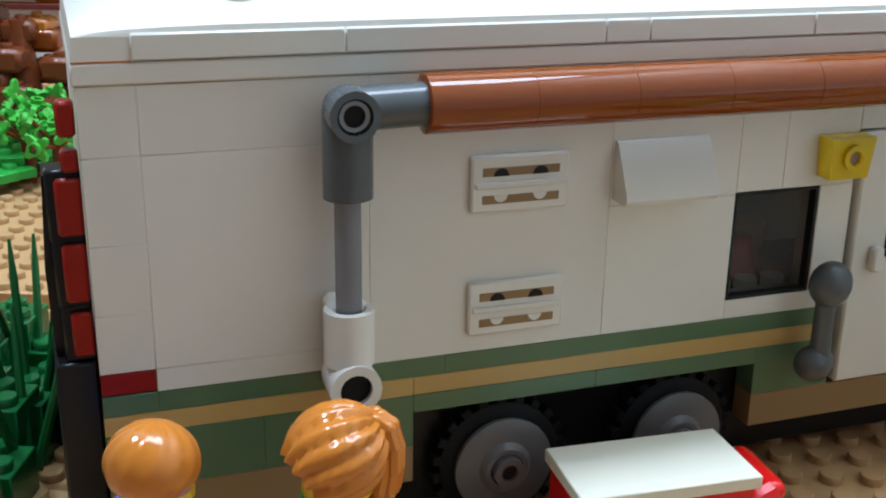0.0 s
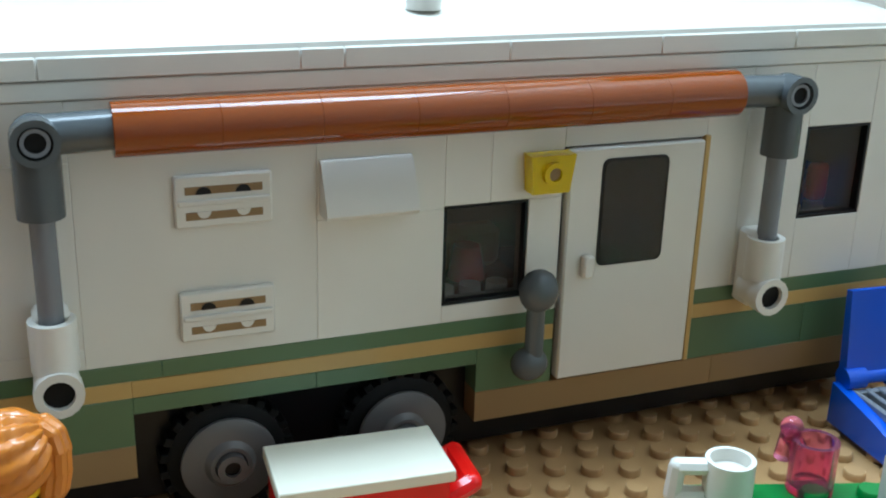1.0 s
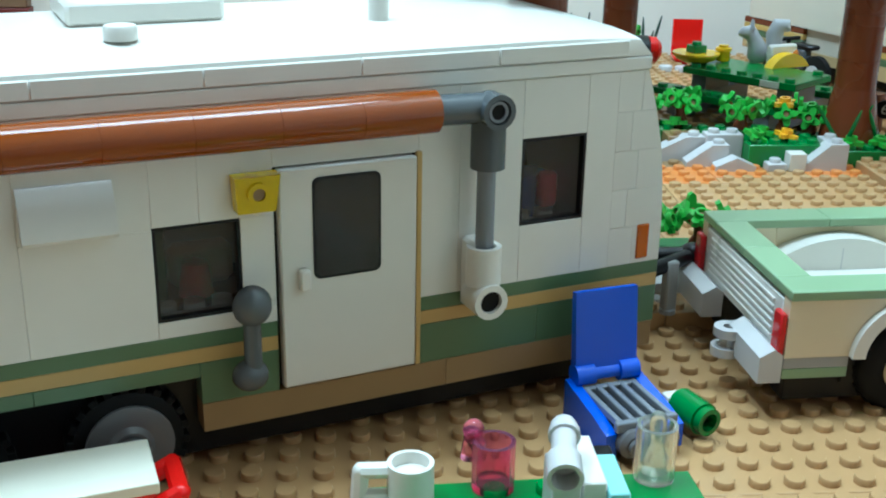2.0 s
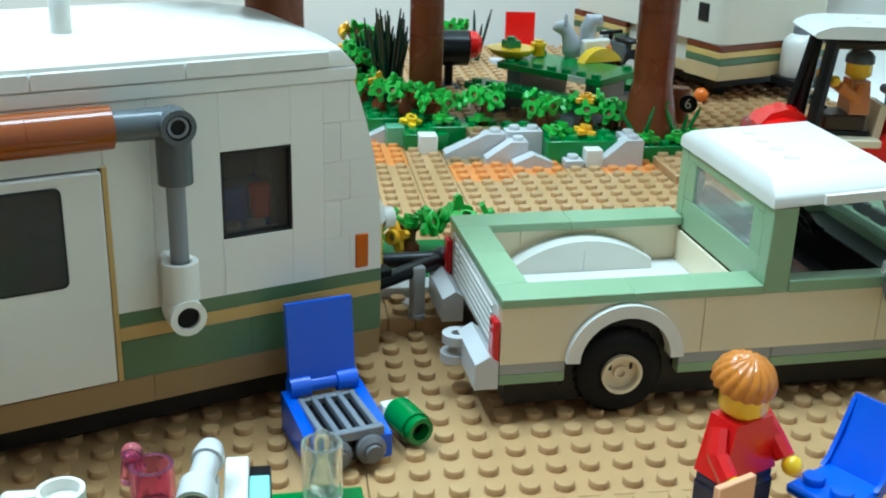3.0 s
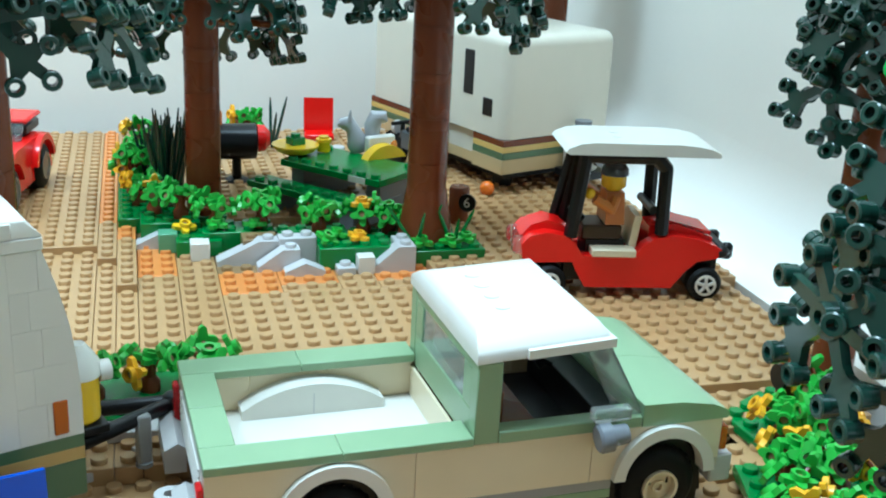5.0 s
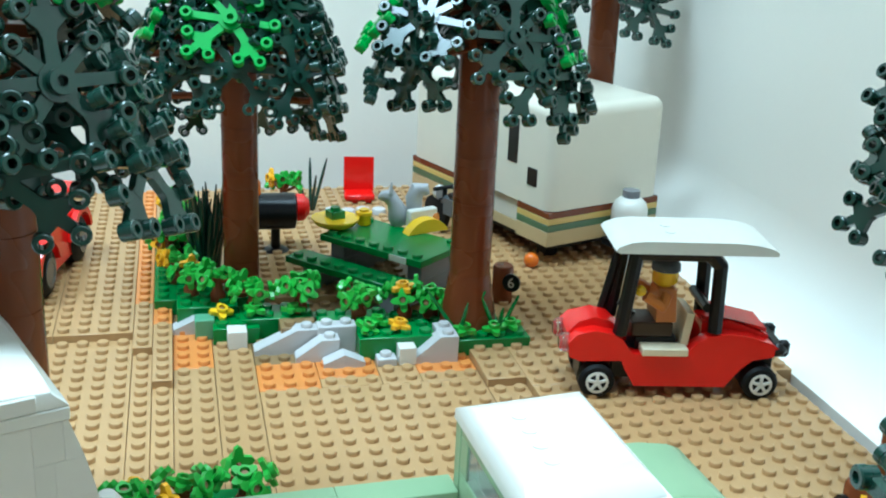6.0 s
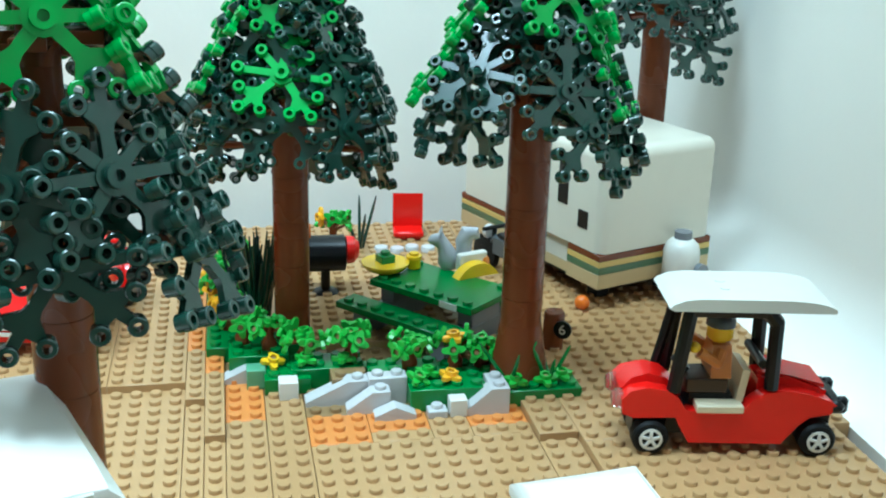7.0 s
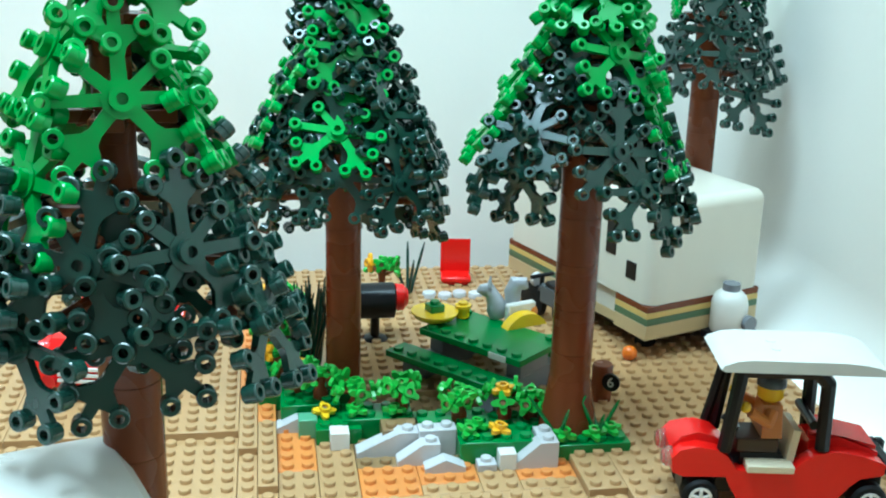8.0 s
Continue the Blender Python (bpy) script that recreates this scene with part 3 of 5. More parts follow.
for s in (-1, 1):
    part("drawbar", B().cyl((29.0, 4 + 1.6 * s, 2.4), (33.6, 4 + 0.1 * s, 2.4), 0.28), BLACK, car)
part("coupling", B().ball((33.8, 4, 2.4), 0.45).cyl((33.8, 4, 2.4), (33.8, 4, 1.8), 0.3), BLACK, car)
part("jack", B().box(32.15, 32.65, 3.1, 3.5, 0.75, 2.6, 0.06).cyl((32.4, 3.3, 0.6), (32.4, 3.3, 0.76), 0.3), MIDGREY, car)
part("step_plate", B().box(29.6, 33.2, 3.9, 6.4, 0.12, 0.5).stud(32.7, 4.5, 0.5), LGREY, car)
# things seen through the windows
part("interior_shelf", B().box(13.6, 16.6, 1.3, 3.0, 3.3, 4.7), BROWN, car)
for k in range(3):
    part("interior_stud", B().cyl((14.2 + 0.75 * k, 0.95, 4.6), (14.2 + 0.75 * k, 0.95, 4.85), 0.28), WHITE, car)
part("interior_cup", B().cyl((15.2, 1.8, 4.7), (15.2, 1.8, 5.6), 0.5, 0.35), RED, car)
part("interior_cushion", B().box(14.6, 16.4, 2.2, 2.9, 4.7, 5.9, 0.2), NOUGAT, car)
part("interior_curtain", B().box(13.7, 14.3, 1.0, 1.2, 4.9, 7.2, 0.05), OLIVE, car)
part("interior_seat", B().box(24.4, 26.2, 1.4, 2.6, 3.3, 7.0), BLUE, car)
part("interior_toy", B().box(25.5, 26.1, 0.95, 1.35, 6.1, 7.2, 0.1), RED, car)
part("interior_stud", B().cyl((24.8, 0.95, 5.85), (24.8, 0.95, 6.1), 0.28).cyl((25.6, 0.95, 5.85), (25.6, 0.95, 6.1), 0.28), WHITE, car)

# ---- pick-up truck ----
TRUCK_YAW = 3.0
tk = thing("pickup_truck", 27.63, 26.94, FZ + 0.1, TRUCK_YAW, "sand green and cream brick-built pick-up truck with a white roof", "truck")
tk.scale = (1, 0.95, 1)
for y0, y1 in ((0.5, 1.0), (8.0, 8.5)):
    lo, hi = 2.0, 3.88
    a1 = arc(0, 2.0, 1.72, 180, 0, 16)
    a2 = arc(11.3, 2.0, 1.72, 180, 0, 16)
    for k, (x0, x1, hole) in enumerate(((-3.95, 2.55, a1), (2.55, 8.6, []), (8.6, 13.45, a2))):
        poly = [(x0 + 0.012, lo)] + hole + [(x1 - 0.012, lo), (x1 - 0.012, hi), (x0 + 0.012, hi)]
        part("side_panel", B().prism(poly, "y", y0, y1), CREAM, tk, "cream side panel")
    for x0, x1 in ((-3.95, -1.85), (1.85, 5.0), (5.0, 9.45)):
        part("sill", B().box(x0 + 0.01, x1 - 0.01, y0 + 0.02, y1 - 0.02, 1.64, 1.995, 0.02), MIDGREY, tk)
        part("sill", B().box(x0 + 0.01, x1 - 0.01, y0 + 0.02, y1 - 0.02, 1.3, 1.635, 0.02), SAND, tk)
    sgn = -1 if y0 < 4 else 1
    ye = y0 - 0.28 if sgn < 0 else y1 + 0.28
    for cx in (0, 11.3):
        outer, inner = arc(cx, 1.95, 1.9, 178, 2, 18), arc(cx, 1.95, 1.48, 2, 178, 18)
        part("fender", B().prism(outer + inner, "y", min(ye, y0 + 0.3), max(ye, y1 - 0.3 if sgn > 0 else y0 + 0.3)), WHITE, tk, "white arched fender")
        wo = y0 - 0.02 if sgn < 0 else y1 + 0.02
        d = 1 if sgn < 0 else -1
        w = part("wheel", B().rings((cx, wo, 1.42), (cx, wo + d * 1.3, 1.42), [(0.25, 0.62), (0.04, 0.66), (0, 0.8), (0.03, 1.2), (0.14, 1.39), (0.28, 1.44), (0.8, 1.44), (0.95, 1.36), (1, 1.0), (0.8, 0.62)], 32, False), RUBBER, tk, "black rubber tyre with a cream rim")
        tread = B()
        for k in range(28):
            tread.m = Matrix.Translation((cx, wo + d * 0.65, 1.42)) @ Matrix.Rotation(2 * math.pi * k / 28, 4, "Y")
            tread.box(-0.07, 0.07, -0.34, 0.34, 1.41, 1.48, 0.02)
        part("tread", tread, RUBBER, w)
        part("rim", B().tube((cx, wo - d * 0.1, 1.42), (cx, wo + d * 0.32, 1.42), 0.66, 0.56, 24), CREAM, w, "cream wheel rim")
        part("rim_face", B().rings((cx, wo + d * 0.16, 1.42), (cx, wo + d * 0.3, 1.42), [(0, 0.555), (0.5, 0.555), (1, 0.5)], 24).tube((cx, wo + d * 0.04, 1.42), (cx, wo + d * 0.2, 1.42), 0.24, 0.13, 14), CREAM, w)
        for s_ in (-1, 1):
            part("rim_slot", B().box(cx + s_ * 0.34 - 0.05, cx + s_ * 0.34 + 0.05, wo + d * 0.15 - 0.01, wo + d * 0.15 + 0.01, 1.5, 1.72, 0.005), BLACK, w)
        # Black plate put in for the dark inside the wheel arch.
        part("arch_liner", B().prism([(cx - 1.84, 0.9)] + arc(cx, 1.95, 1.71, 180, 0, 12) + [(cx + 1.84, 0.9)], "y", min(y0 + 0.45, y1 - 0.1), max(y0 + 0.5, y1 - 0.05)), BLACK, tk)
# Low, wide black block that keeps light out from under the truck.
part("underbody", B().box(-3.6, 13.15, 1.05, 7.95, 0.32, 2.0), BLACK, tk)
part("wheel_well", B().box(-1.9, 1.9, 1.02, 7.98, 2.0, 2.2, 0.02), BLACK, tk)
part("wheel_well", B().box(9.45, 12.97, 1.02, 7.98, 2.0, 3.6, 0.02), BLACK, tk)
# bed
part("bed_floor", B().box(-3.4, 4.42, 1.0, 8.0, 2.21, 2.5), WHITE, tk)
for x0, x1 in ((-3.4, -1.6), (-1.6, 1.2), (1.2, 4.42)):
    part("bed_lining", B().box(x0, x1, 7.5, 7.98, 2.5, 3.89, 0.03), CREAM, tk)
    part("bed_lining", B().box(x0, x1, 1.02, 1.5, 2.5, 3.89, 0.03), CREAM, tk)
part("bed_lining", B().box(4.3, 4.42, 1.5, 7.5, 2.5, 3.68, 0.02), CREAM, tk)
part("bed_lining", B().box(-3.4, -2.8, 1.5, 7.5, 2.5, 3.89, 0.03), CREAM, tk)
for y0 in (1.5, 6.6):
    hump = [(-2.0, 2.5), (-2.0, 2.86)] + arc(0.55, -0.65, 4.3, 125, 55, 20) + [(3.1, 2.86), (3.1, 2.5)]
    part("wheel_hump", B().prism(hump, "y", y0, y0 + 0.95), WHITE, tk, "white arched wheel hump")
    part("hump_seam", B().box(0.53, 0.57, y0 - 0.004, y0 + 0.01, 2.52, 3.3, 0.002), LGREY, tk)
for x0, x1, y0, y1 in ((-3.98, 0.2, 0.38, 1.72), (0.2, 4.4, 0.38, 1.72), (-3.98, 0.2, 7.2, 8.5), (0.2, 4.4, 7.2, 8.5), (-3.98, -2.85, 1.72, 4.5), (-3.98, -2.85, 4.5, 7.2)):
    part("rim_tile", B().box(x0, x1, y0, y1, 3.9, 4.2, 0.03), SAND, tk)
part("tailgate", B().box(-3.95, -3.42, 1.02, 7.98, 2.0, 3.74), WHITE, tk)
for k in range(6):
    part("tailgate_rib", B().box(-4.02, -3.95, 1.6, 7.4, 2.25 + 0.24 * k, 2.36 + 0.24 * k, 0.02), WHITE, tk)
for y0 in (0.52, 7.9):
    part("tail_light", B().box(-4.18, -3.96, y0, y0 + 0.58, 2.05, 3.45, 0.05), C_BRIGHTRED, tk, "clear red tail light")
for y0 in (0.5, 5.8):
    part("rear_bumper", B().prism([(-4.7, 1.2), (-3.97, 1.2), (-3.97, 2.1), (-4.25, 2.3), (-4.7, 2.05)], "y", y0, y0 + 2.7), LGREY, tk)
part("hitch_plate", B().box(-4.6, -3.97, 2.5, 3.5, 1.75, 2.05).tube((-4.75, 3.0, 1.75), (-4.75, 3.0, 2.05), 0.5, 0.2).tube((-4.8, 3.0, 1.1), (-4.8, 3.0, 1.4), 0.5, 0.25).box(-4.6, -3.97, 2.6, 3.4, 1.1, 1.4), LGREY, tk)
# cab
part("rear_post", B().box(4.42, 5.25, 0.45, 1.1, 3.9, 6.7), SAND, tk)
part("rear_post", B().box(4.42, 5.25, 7.4, 8.0, 3.9, 6.7), SAND, tk)
rw = part("rear_window", B().box(4.5, 4.58, 1.9, 6.6, 4.9, 6.3, 0.01), C_HAZE, tk, "clear rear window")
part("window_frame", B().box(4.44, 4.9, 1.1, 7.4, 3.7, 4.9).box(4.44, 4.9, 1.1, 7.4, 6.3, 6.7).box(4.44, 4.75, 1.1, 1.9, 4.9, 6.3).box(4.44, 4.75, 6.6, 7.4, 4.9, 6.3), SAND, rw)
for y0 in (0.5, 7.9):
    part("door_sill", B().box(5.26, 10.3, y0 - 0.1, y0 + 0.6, 3.89, 4.3), SAND, tk)
lift = lambda x: 0.2 + 0.055 * (x - 4.3)
roof_lo = [(4.35, 0.38), (8.85, 0.5), (8.85, 7.85), (4.35, 8.0)]
vs = [(x, y, 6.5) for x, y in roof_lo] + [(x, y, 6.78) for x, y in roof_lo]
roof_hi = [(4.75, 2.0), (8.35, 2.0), (8.4, 6.5), (4.75, 6.5)]
for u, z in ((0.05, 6.9), (0.4, 7.17), (0.92, 7.385), (1.0, 7.4)):
    vs += [(p[0] + (q[0] - p[0]) * u, p[1] + (q[1] - p[1]) * u, z) for p, q in zip(roof_lo, roof_hi)]
vs = [(x, y, z + lift(x)) for x, y, z in vs]
fs = [(3, 2, 1, 0), (20, 21, 22, 23)] + [(4 * k + i, 4 * k + (i + 1) % 4, 4 * k + 4 + (i + 1) % 4, 4 * k + 4 + i) for k in range(5) for i in range(4)]
rf = part("roof", B().add(vs, fs), WHITE, tk, "white roof with sloped edges")
part("visor", B().prism([(6.0, 6.5 + lift(6.0)), (8.98, 6.5 + lift(8.98)), (8.98, 6.8 + lift(8.98)), (6.0, 6.8 + lift(6.0))], "y", 0.26, 8.0), WHITE, rf)
for k in range(4):
    part("roof_dimple", B().cyl((5.9, 2.6 + 1.05 * k, 7.5), (5.9, 2.6 + 1.05 * k, 7.715), 0.27), WHITE, rf)
wsn = part("windscreen", B().prism([(10.35, 4.25), (10.47, 4.25), (8.95, 6.95), (8.83, 6.95)], "y", 0.7, 7.9).prism([(9.4, 4.32), (10.32, 4.32), (8.85, 6.88), (8.1, 6.85)], "y", 0.58, 0.74), C_HAZE, tk, "clear wrap-around windscreen")
part("cab_floor", B().box(4.8, 10.3, 1.0, 8.0, 2.4, 2.7), BLACK, tk)
part("cab_back", B().box(4.76, 5.1, 1.1, 7.9, 2.7, 4.4), BROWN, tk)
part("seat", B().box(5.3, 7.2, 1.4, 7.6, 2.7, 3.7).box(5.2, 5.7, 1.4, 7.6, 3.7, 5.2), BROWN, tk)
part("dashboard", B().box(9.2, 10.3, 1.0, 8.0, 2.7, 4.0), BLACK, tk)
part("steering_wheel", B().tube((8.4, 5.8, 4.3), (8.6, 5.8, 4.45), 0.6, 0.45).cyl((8.5, 5.8, 4.4), (9.3, 5.8, 3.9), 0.1), BLACK, tk)
hood = [(10.35, 3.86), (13.62, 3.86), (13.66, 4.0), (13.5, 4.2), (13.0, 4.42), (11.8, 4.62), (10.35, 4.66)]
part("hood", B().prism(hood, "y", 0.45, 4.49).prism(hood, "y", 4.51, 8.55), SAND, tk, "sand green sloped hood")
part("front_end", B().box(12.98, 13.5, 1.02, 7.98, 2.0, 3.84), SAND, tk)
part("front_bumper", B().box(13.2, 14.05, 0.5, 8.5, 1.35, 2.4, 0.06), LGREY, tk)
for y0 in (0.48, 7.95):
    part("headlight", B().box(13.47, 13.72, y0, y0 + 0.6, 2.6, 3.5), C_ORANGE, tk, "clear orange lamp")
mr = part("side_mirror", B().rings((8.45, -0.1, 3.92), (9.5, -0.15, 4.05), [(0, 0.42), (0.08, 0.5), (0.45, 0.5), (0.5, 0.36), (0.95, 0.34), (1, 0.3)]), MGREY, tk, "grey side mirror")
part("mirror_mount", B().box(8.35, 9.7, 0.0, 0.45, 4.4, 4.85, 0.05), C_HAZE, mr)
for k in range(3):
    part("wiper_block", B().box(10.5, 10.75, 4.0 + 1.2 * k, 4.9 + 1.2 * k, 4.66, 5.1), BLACK, tk)

# ---- golf cart ----
gc = thing("golf_cart", 41.5, 46.05, B1, -9.8, "red brick-built golf cart with a black frame and white roof", "golf cart")
def z_(pts):
    return [(x, z - B1) for x, z in pts]
body = z_([(-0.9, 2.9), (-1.4, 3.1), (-1.5, 3.8), (-1.1, 4.25), (-0.3, 4.45), (0.6, 4.3), (1.1, 4.0), (1.6, 3.3), (4.2, 3.3), (4.6, 3.85), (5.2, 4.25), (6.2, 4.4), (7.3, 4.25), (8.3, 3.9), (8.6, 3.7), (8.4, 3.25), (7.4, 3.05), (6.9, 2.6), (6.2, 1.65), (1.8, 1.65), (1.3, 2.5), (1.1, 2.95)])
part("body_side", B().prism(body, "y", 0.25, 1.0), RED, gc)
part("body_side", B().prism(body, "y", 2.6, 3.35), RED, gc)
part("floor_pan", B().box(0.8, 6.6, 1.0, 2.6, 0.75, 2.0), BLACK, gc)
part("nose", B().prism(z_([(-1.35, 3.1), (-1.45, 4.0), (-0.95, 4.6), (-0.2, 4.85), (0.6, 4.65), (1.2, 4.15), (1.3, 3.1)]), "y", 1.02, 2.58), RED, gc)
part("tail", B().prism(z_([(5.0, 3.1), (5.0, 4.65), (6.4, 4.8), (8.3, 4.1), (8.3, 3.3)]), "y", 1.02, 2.58), RED, gc)
part("tail_lid", B().prism(z_([(5.6, 4.82), (5.6, 4.98), (8.2, 4.4), (8.2, 4.2), (6.6, 4.8)]), "y", 1.1, 3.2), RED, gc)
part("stud_cap", B().stud(5.4, 1.6, 3.64), RED, gc)
part("bumper", B().box(8.25, 9.1, 0.2, 3.4, 2.2, 2.85, 0.25).box(8.7, 9.3, 0.5, 0.95, 2.1, 2.95, 0.15).box(8.7, 9.3, 2.6, 3.05, 2.1, 2.95, 0.15), BLACK, gc)
for y in (0.9, 2.7):
    part("headlight", B().rings((-1.4, y, 2.6), (-1.85, y, 2.6), [(0, 0.5), (0.7, 0.45), (1, 0.3)]), C_CLEAR, gc, "clear round headlight")
for hx, hz in ((0, 0.87), (7.93, 0.87)):
    for y0, d in ((0.1, 1), (3.5, -1)):
        w = part("wheel", B().rings((hx, y0, hz), (hx, y0 + d * 0.9, hz), [(0, 0.55), (0.04, 0.75), (0.2, 0.87), (0.85, 0.87), (1, 0.7)], 24), RUBBER, gc)
        part("rim", B().tube((hx, y0 - d * 0.04, hz), (hx, y0 + d * 0.3, hz), 0.55, 0.42, 18).cyl((hx, y0 - d * 0.05, hz), (hx, y0 + d * 0.04, hz), 0.17), WHITE, w, "white wheel rim")
        part("rim_back", B().cyl((hx, y0 + d * 0.06, hz), (hx, y0 + d * 0.12, hz), 0.415), MGREY, w)
        sp = B()
        for k in range(5):
            sp.m = Matrix.Translation((hx, y0 - d * 0.03, hz)) @ Matrix.Rotation(2 * math.pi * k / 5, 4, "Y")
            sp.box(-0.075, 0.075, -0.05, 0.05, 0.05, 0.44, 0.02)
        part("spokes", sp, WHITE, w)
    part("wheel_well", B().box(hx - 0.75, hx + 0.75, 1.01, 2.59, 0.5, 2.0), BLACK, gc)
for y in (0.55, 3.05):
    part("frame_hoop", B().bar([(0.95, y, 3.2), (1.4, y, 7.25), (4.9, y, 7.25), (5.4, y, 6.7), (5.5, y, 3.4)], 0.35), BLACK, gc, "black frame hoop")
for x, z in ((1.4, 7.25), (4.9, 7.25), (5.0, 4.6)):
    part("frame_bar", B().cyl((x, 0.55, z), (x, 3.05, z), 0.22), BLACK, gc)
part("windscreen_post", B().bar([(0.5, 2.9, 3.6), (0.8, 2.9, 5.0), (1.2, 2.9, 7.1)], 0.24), BLACK, gc)
canopy_top = [(0.2, 7.62), (0.35, 7.8), (0.9, 8.02), (1.6, 8.1), (5.8, 8.1), (6.7, 8.02), (7.3, 7.9), (7.7, 7.74), (7.78, 7.6), (7.7, 7.5), (0.4, 7.5)]
canopy = B().prism(canopy_top, "y", -0.3, 3.5)
rf = part("roof", canopy, WHITE, gc, "white canopy roof")
part("roof_stud", B().cyl((3.0, 1.2, 8.05), (3.0, 1.2, 8.13), 0.24).cyl((3.0, 2.2, 8.05), (3.0, 2.2, 8.13), 0.24), WHITE, rf)
part("sill_tile", B().box(2.0, 4.2, 0.0, 0.88, 2.31, 2.68, 0.04), CREAM, gc)
part("seat_back", B().prism([(3.95, 2.6), (4.3, 2.6), (4.5, 4.2), (4.15, 4.25)], "y", 0.7, 2.7), CREAM, gc, "cream seat back")
part("seat", B().box(1.8, 3.8, 0.9, 2.6, 2.0, 2.93), BLACK, gc)
part("steering_wheel", B().tube((1.35, 1.7, 4.0), (1.5, 1.7, 4.2), 0.5, 0.36).cyl((1.1, 1.7, 2.6), (1.4, 1.7, 4.1), 0.1), BLACK, gc)


# ---- toy figures: one plain mesh each ----
def figure(x, y, z, yaw, label, torso, legs, hair, style, seated=False, box=False, lean=0):
    b = B()
    b.i = 1
    if seated:
        b.box(-0.9, 0.9, -1.6, 0.4, 0.0, 0.75, 0.08)
        lift = -0.75
    else:
        b.box(-0.95, -0.03, -0.5, 0.5, 0, 1.9, 0.08)
        b.box(0.03, 0.95, -0.5, 0.5, 0, 1.9, 0.08)
        b.box(-0.95, 0.95, -0.45, 0.45, 1.85, 2.15, 0.08)
        lift = 0.6
    b.i = 0
    z0 = 1.55 + lift
    b.add([(-0.95, -0.48, z0), (0.95, -0.48, z0), (0.95, 0.48, z0), (-0.95, 0.48, z0), (-0.62, -0.45, z0 + 1.55), (0.62, -0.45, z0 + 1.55), (0.62, 0.45, z0 + 1.55), (-0.62, 0.45, z0 + 1.55)],
          [(0, 1, 2, 3), (4, 5, 6, 7), (0, 1, 5, 4), (1, 2, 6, 5), (2, 3, 7, 6), (3, 0, 4, 7)])
    for s in (-1, 1):
        hy, hzz = (-1.15, z0 + 1.35) if seated else (-0.7, z0 + 0.35)
        b.bar([(s * 0.75, 0, z0 + 1.35), (s * 1.0, -0.25, z0 + 0.8), (s * 1.0, hy, hzz)], 0.26)
    b.i = 2
    for s in (-1, 1):
        b.ball((s * 1.0, -1.4 if seated else -0.95, z0 + (1.6 if seated else 0.25)), 0.27)
    b.rings((0, 0, z0 + 1.55), (0, 0, z0 + 2.75), [(0, 0.35), (0.1, 0.35), (0.12, 0.55), (0.2, 0.62), (0.85, 0.62), (0.95, 0.5), (1, 0.3)], 18)
    b.i = 3
    hz = z0 + 2.35
    if style == "ponytail":
        b.m = Matrix.Translation((-0.03, 0.0, hz + 0.1)) @ Matrix.Rotation(radians(15), 4, "Z") @ Matrix.Rotation(radians(55), 4, "Y")
        b.hair((0, 0, 0), 0.86, (0.95, 1.0, 1.06), 13, 0.13, 60, 22, 0.76)
        b.m = Matrix()
        pony = [(0.55, 0.15, 0.5), (0.85, 0.2, 0.62), (1.1, 0.15, 0.5), (1.22, 0.1, 0.15), (1.2, 0.05, -0.25), (1.1, 0.0, -0.6), (1.02, 0.0, -0.82)]
        for k in range(6):
            a = math.pi * k / 3
            b.bar([(x * 0.70 + 0.16 * math.cos(a), y + 0.17 * math.sin(a), z + hz) for x, y, z in pony[:-1]] + [(pony[-1][0] * 0.70 + 0.06 * math.cos(a), pony[-1][1] + 0.06 * math.sin(a), pony[-1][2] + hz)], 0.15, 8)
    elif style == "cap":
        b.rings((0, 0, hz), (0, 0, hz + 0.62), [(0, 0.7), (0.5, 0.68), (0.85, 0.5), (1, 0.2)], 18)
    else:
        b.m = Matrix.Translation((0, 0.08, hz + 0.1)) @ Matrix.Rotation(radians(14), 4, "X")
        b.hair((0, 0, 0), 0.79, (1.0, 1.0, 0.9), 16 if style == "hair" else 13, 0.1 if style == "hair" else 0.035, 72, 18, 0.55 if style == "hair" else 0.74)
        b.m = Matrix()
    if box:
        b.i = 4
        b.box(-2.0, -0.75, -1.35, -1.15, z0 - 0.6, z0 + 0.75, 0.03)
    ob = part("toy_figure", b, [torso, legs, YELLOW, hair, NOUGAT])
    ob.matrix_world = P(x, y, z, lean, 0, yaw)
    return tagged(ob, label, "toy figure", "toy figures")


figure(-5.18, 16.3, 0.1, 160, "small plastic toy figure with smooth light brown hair", BLUE, DGREY, HAIR, "smooth")
figure(-2.2, 16.7, 0.1, 10, "small plastic toy figure with a swept brown ponytail", GREEN, DGREY, HAIR, "ponytail")
# Torso red is a darker copy of RED, with its shade mixed in.
figure(28.45, 20.55, 0.1, 24, "small red plastic toy figure with brown hair holding a board", plastic("shaded_red_plastic", (0.70, 0.008, 0.008), 0.22, 0.06), NAVY, HAIR, "hair", box=True)
figure(44.9, 47.2, B1 + 2.95, -99, "small orange plastic toy figure seated in the golf cart", plastic("dark_orange_plastic", (0.62, 0.20, 0.03)), plastic("dark_brown_plastic", (0.045, 0.022, 0.012)), DGREY, "cap", seated=True)

# ---- far camper ----
cb = thing("camper", 44.6, 63.6, B1, 20.4, "white toy camper with brown, cream and green stripes", "camper")
part("upper_body", B().rbox(0, 9.2, 0, 15.8, 3.75, 10.3, 0.75), IVORY, cb)
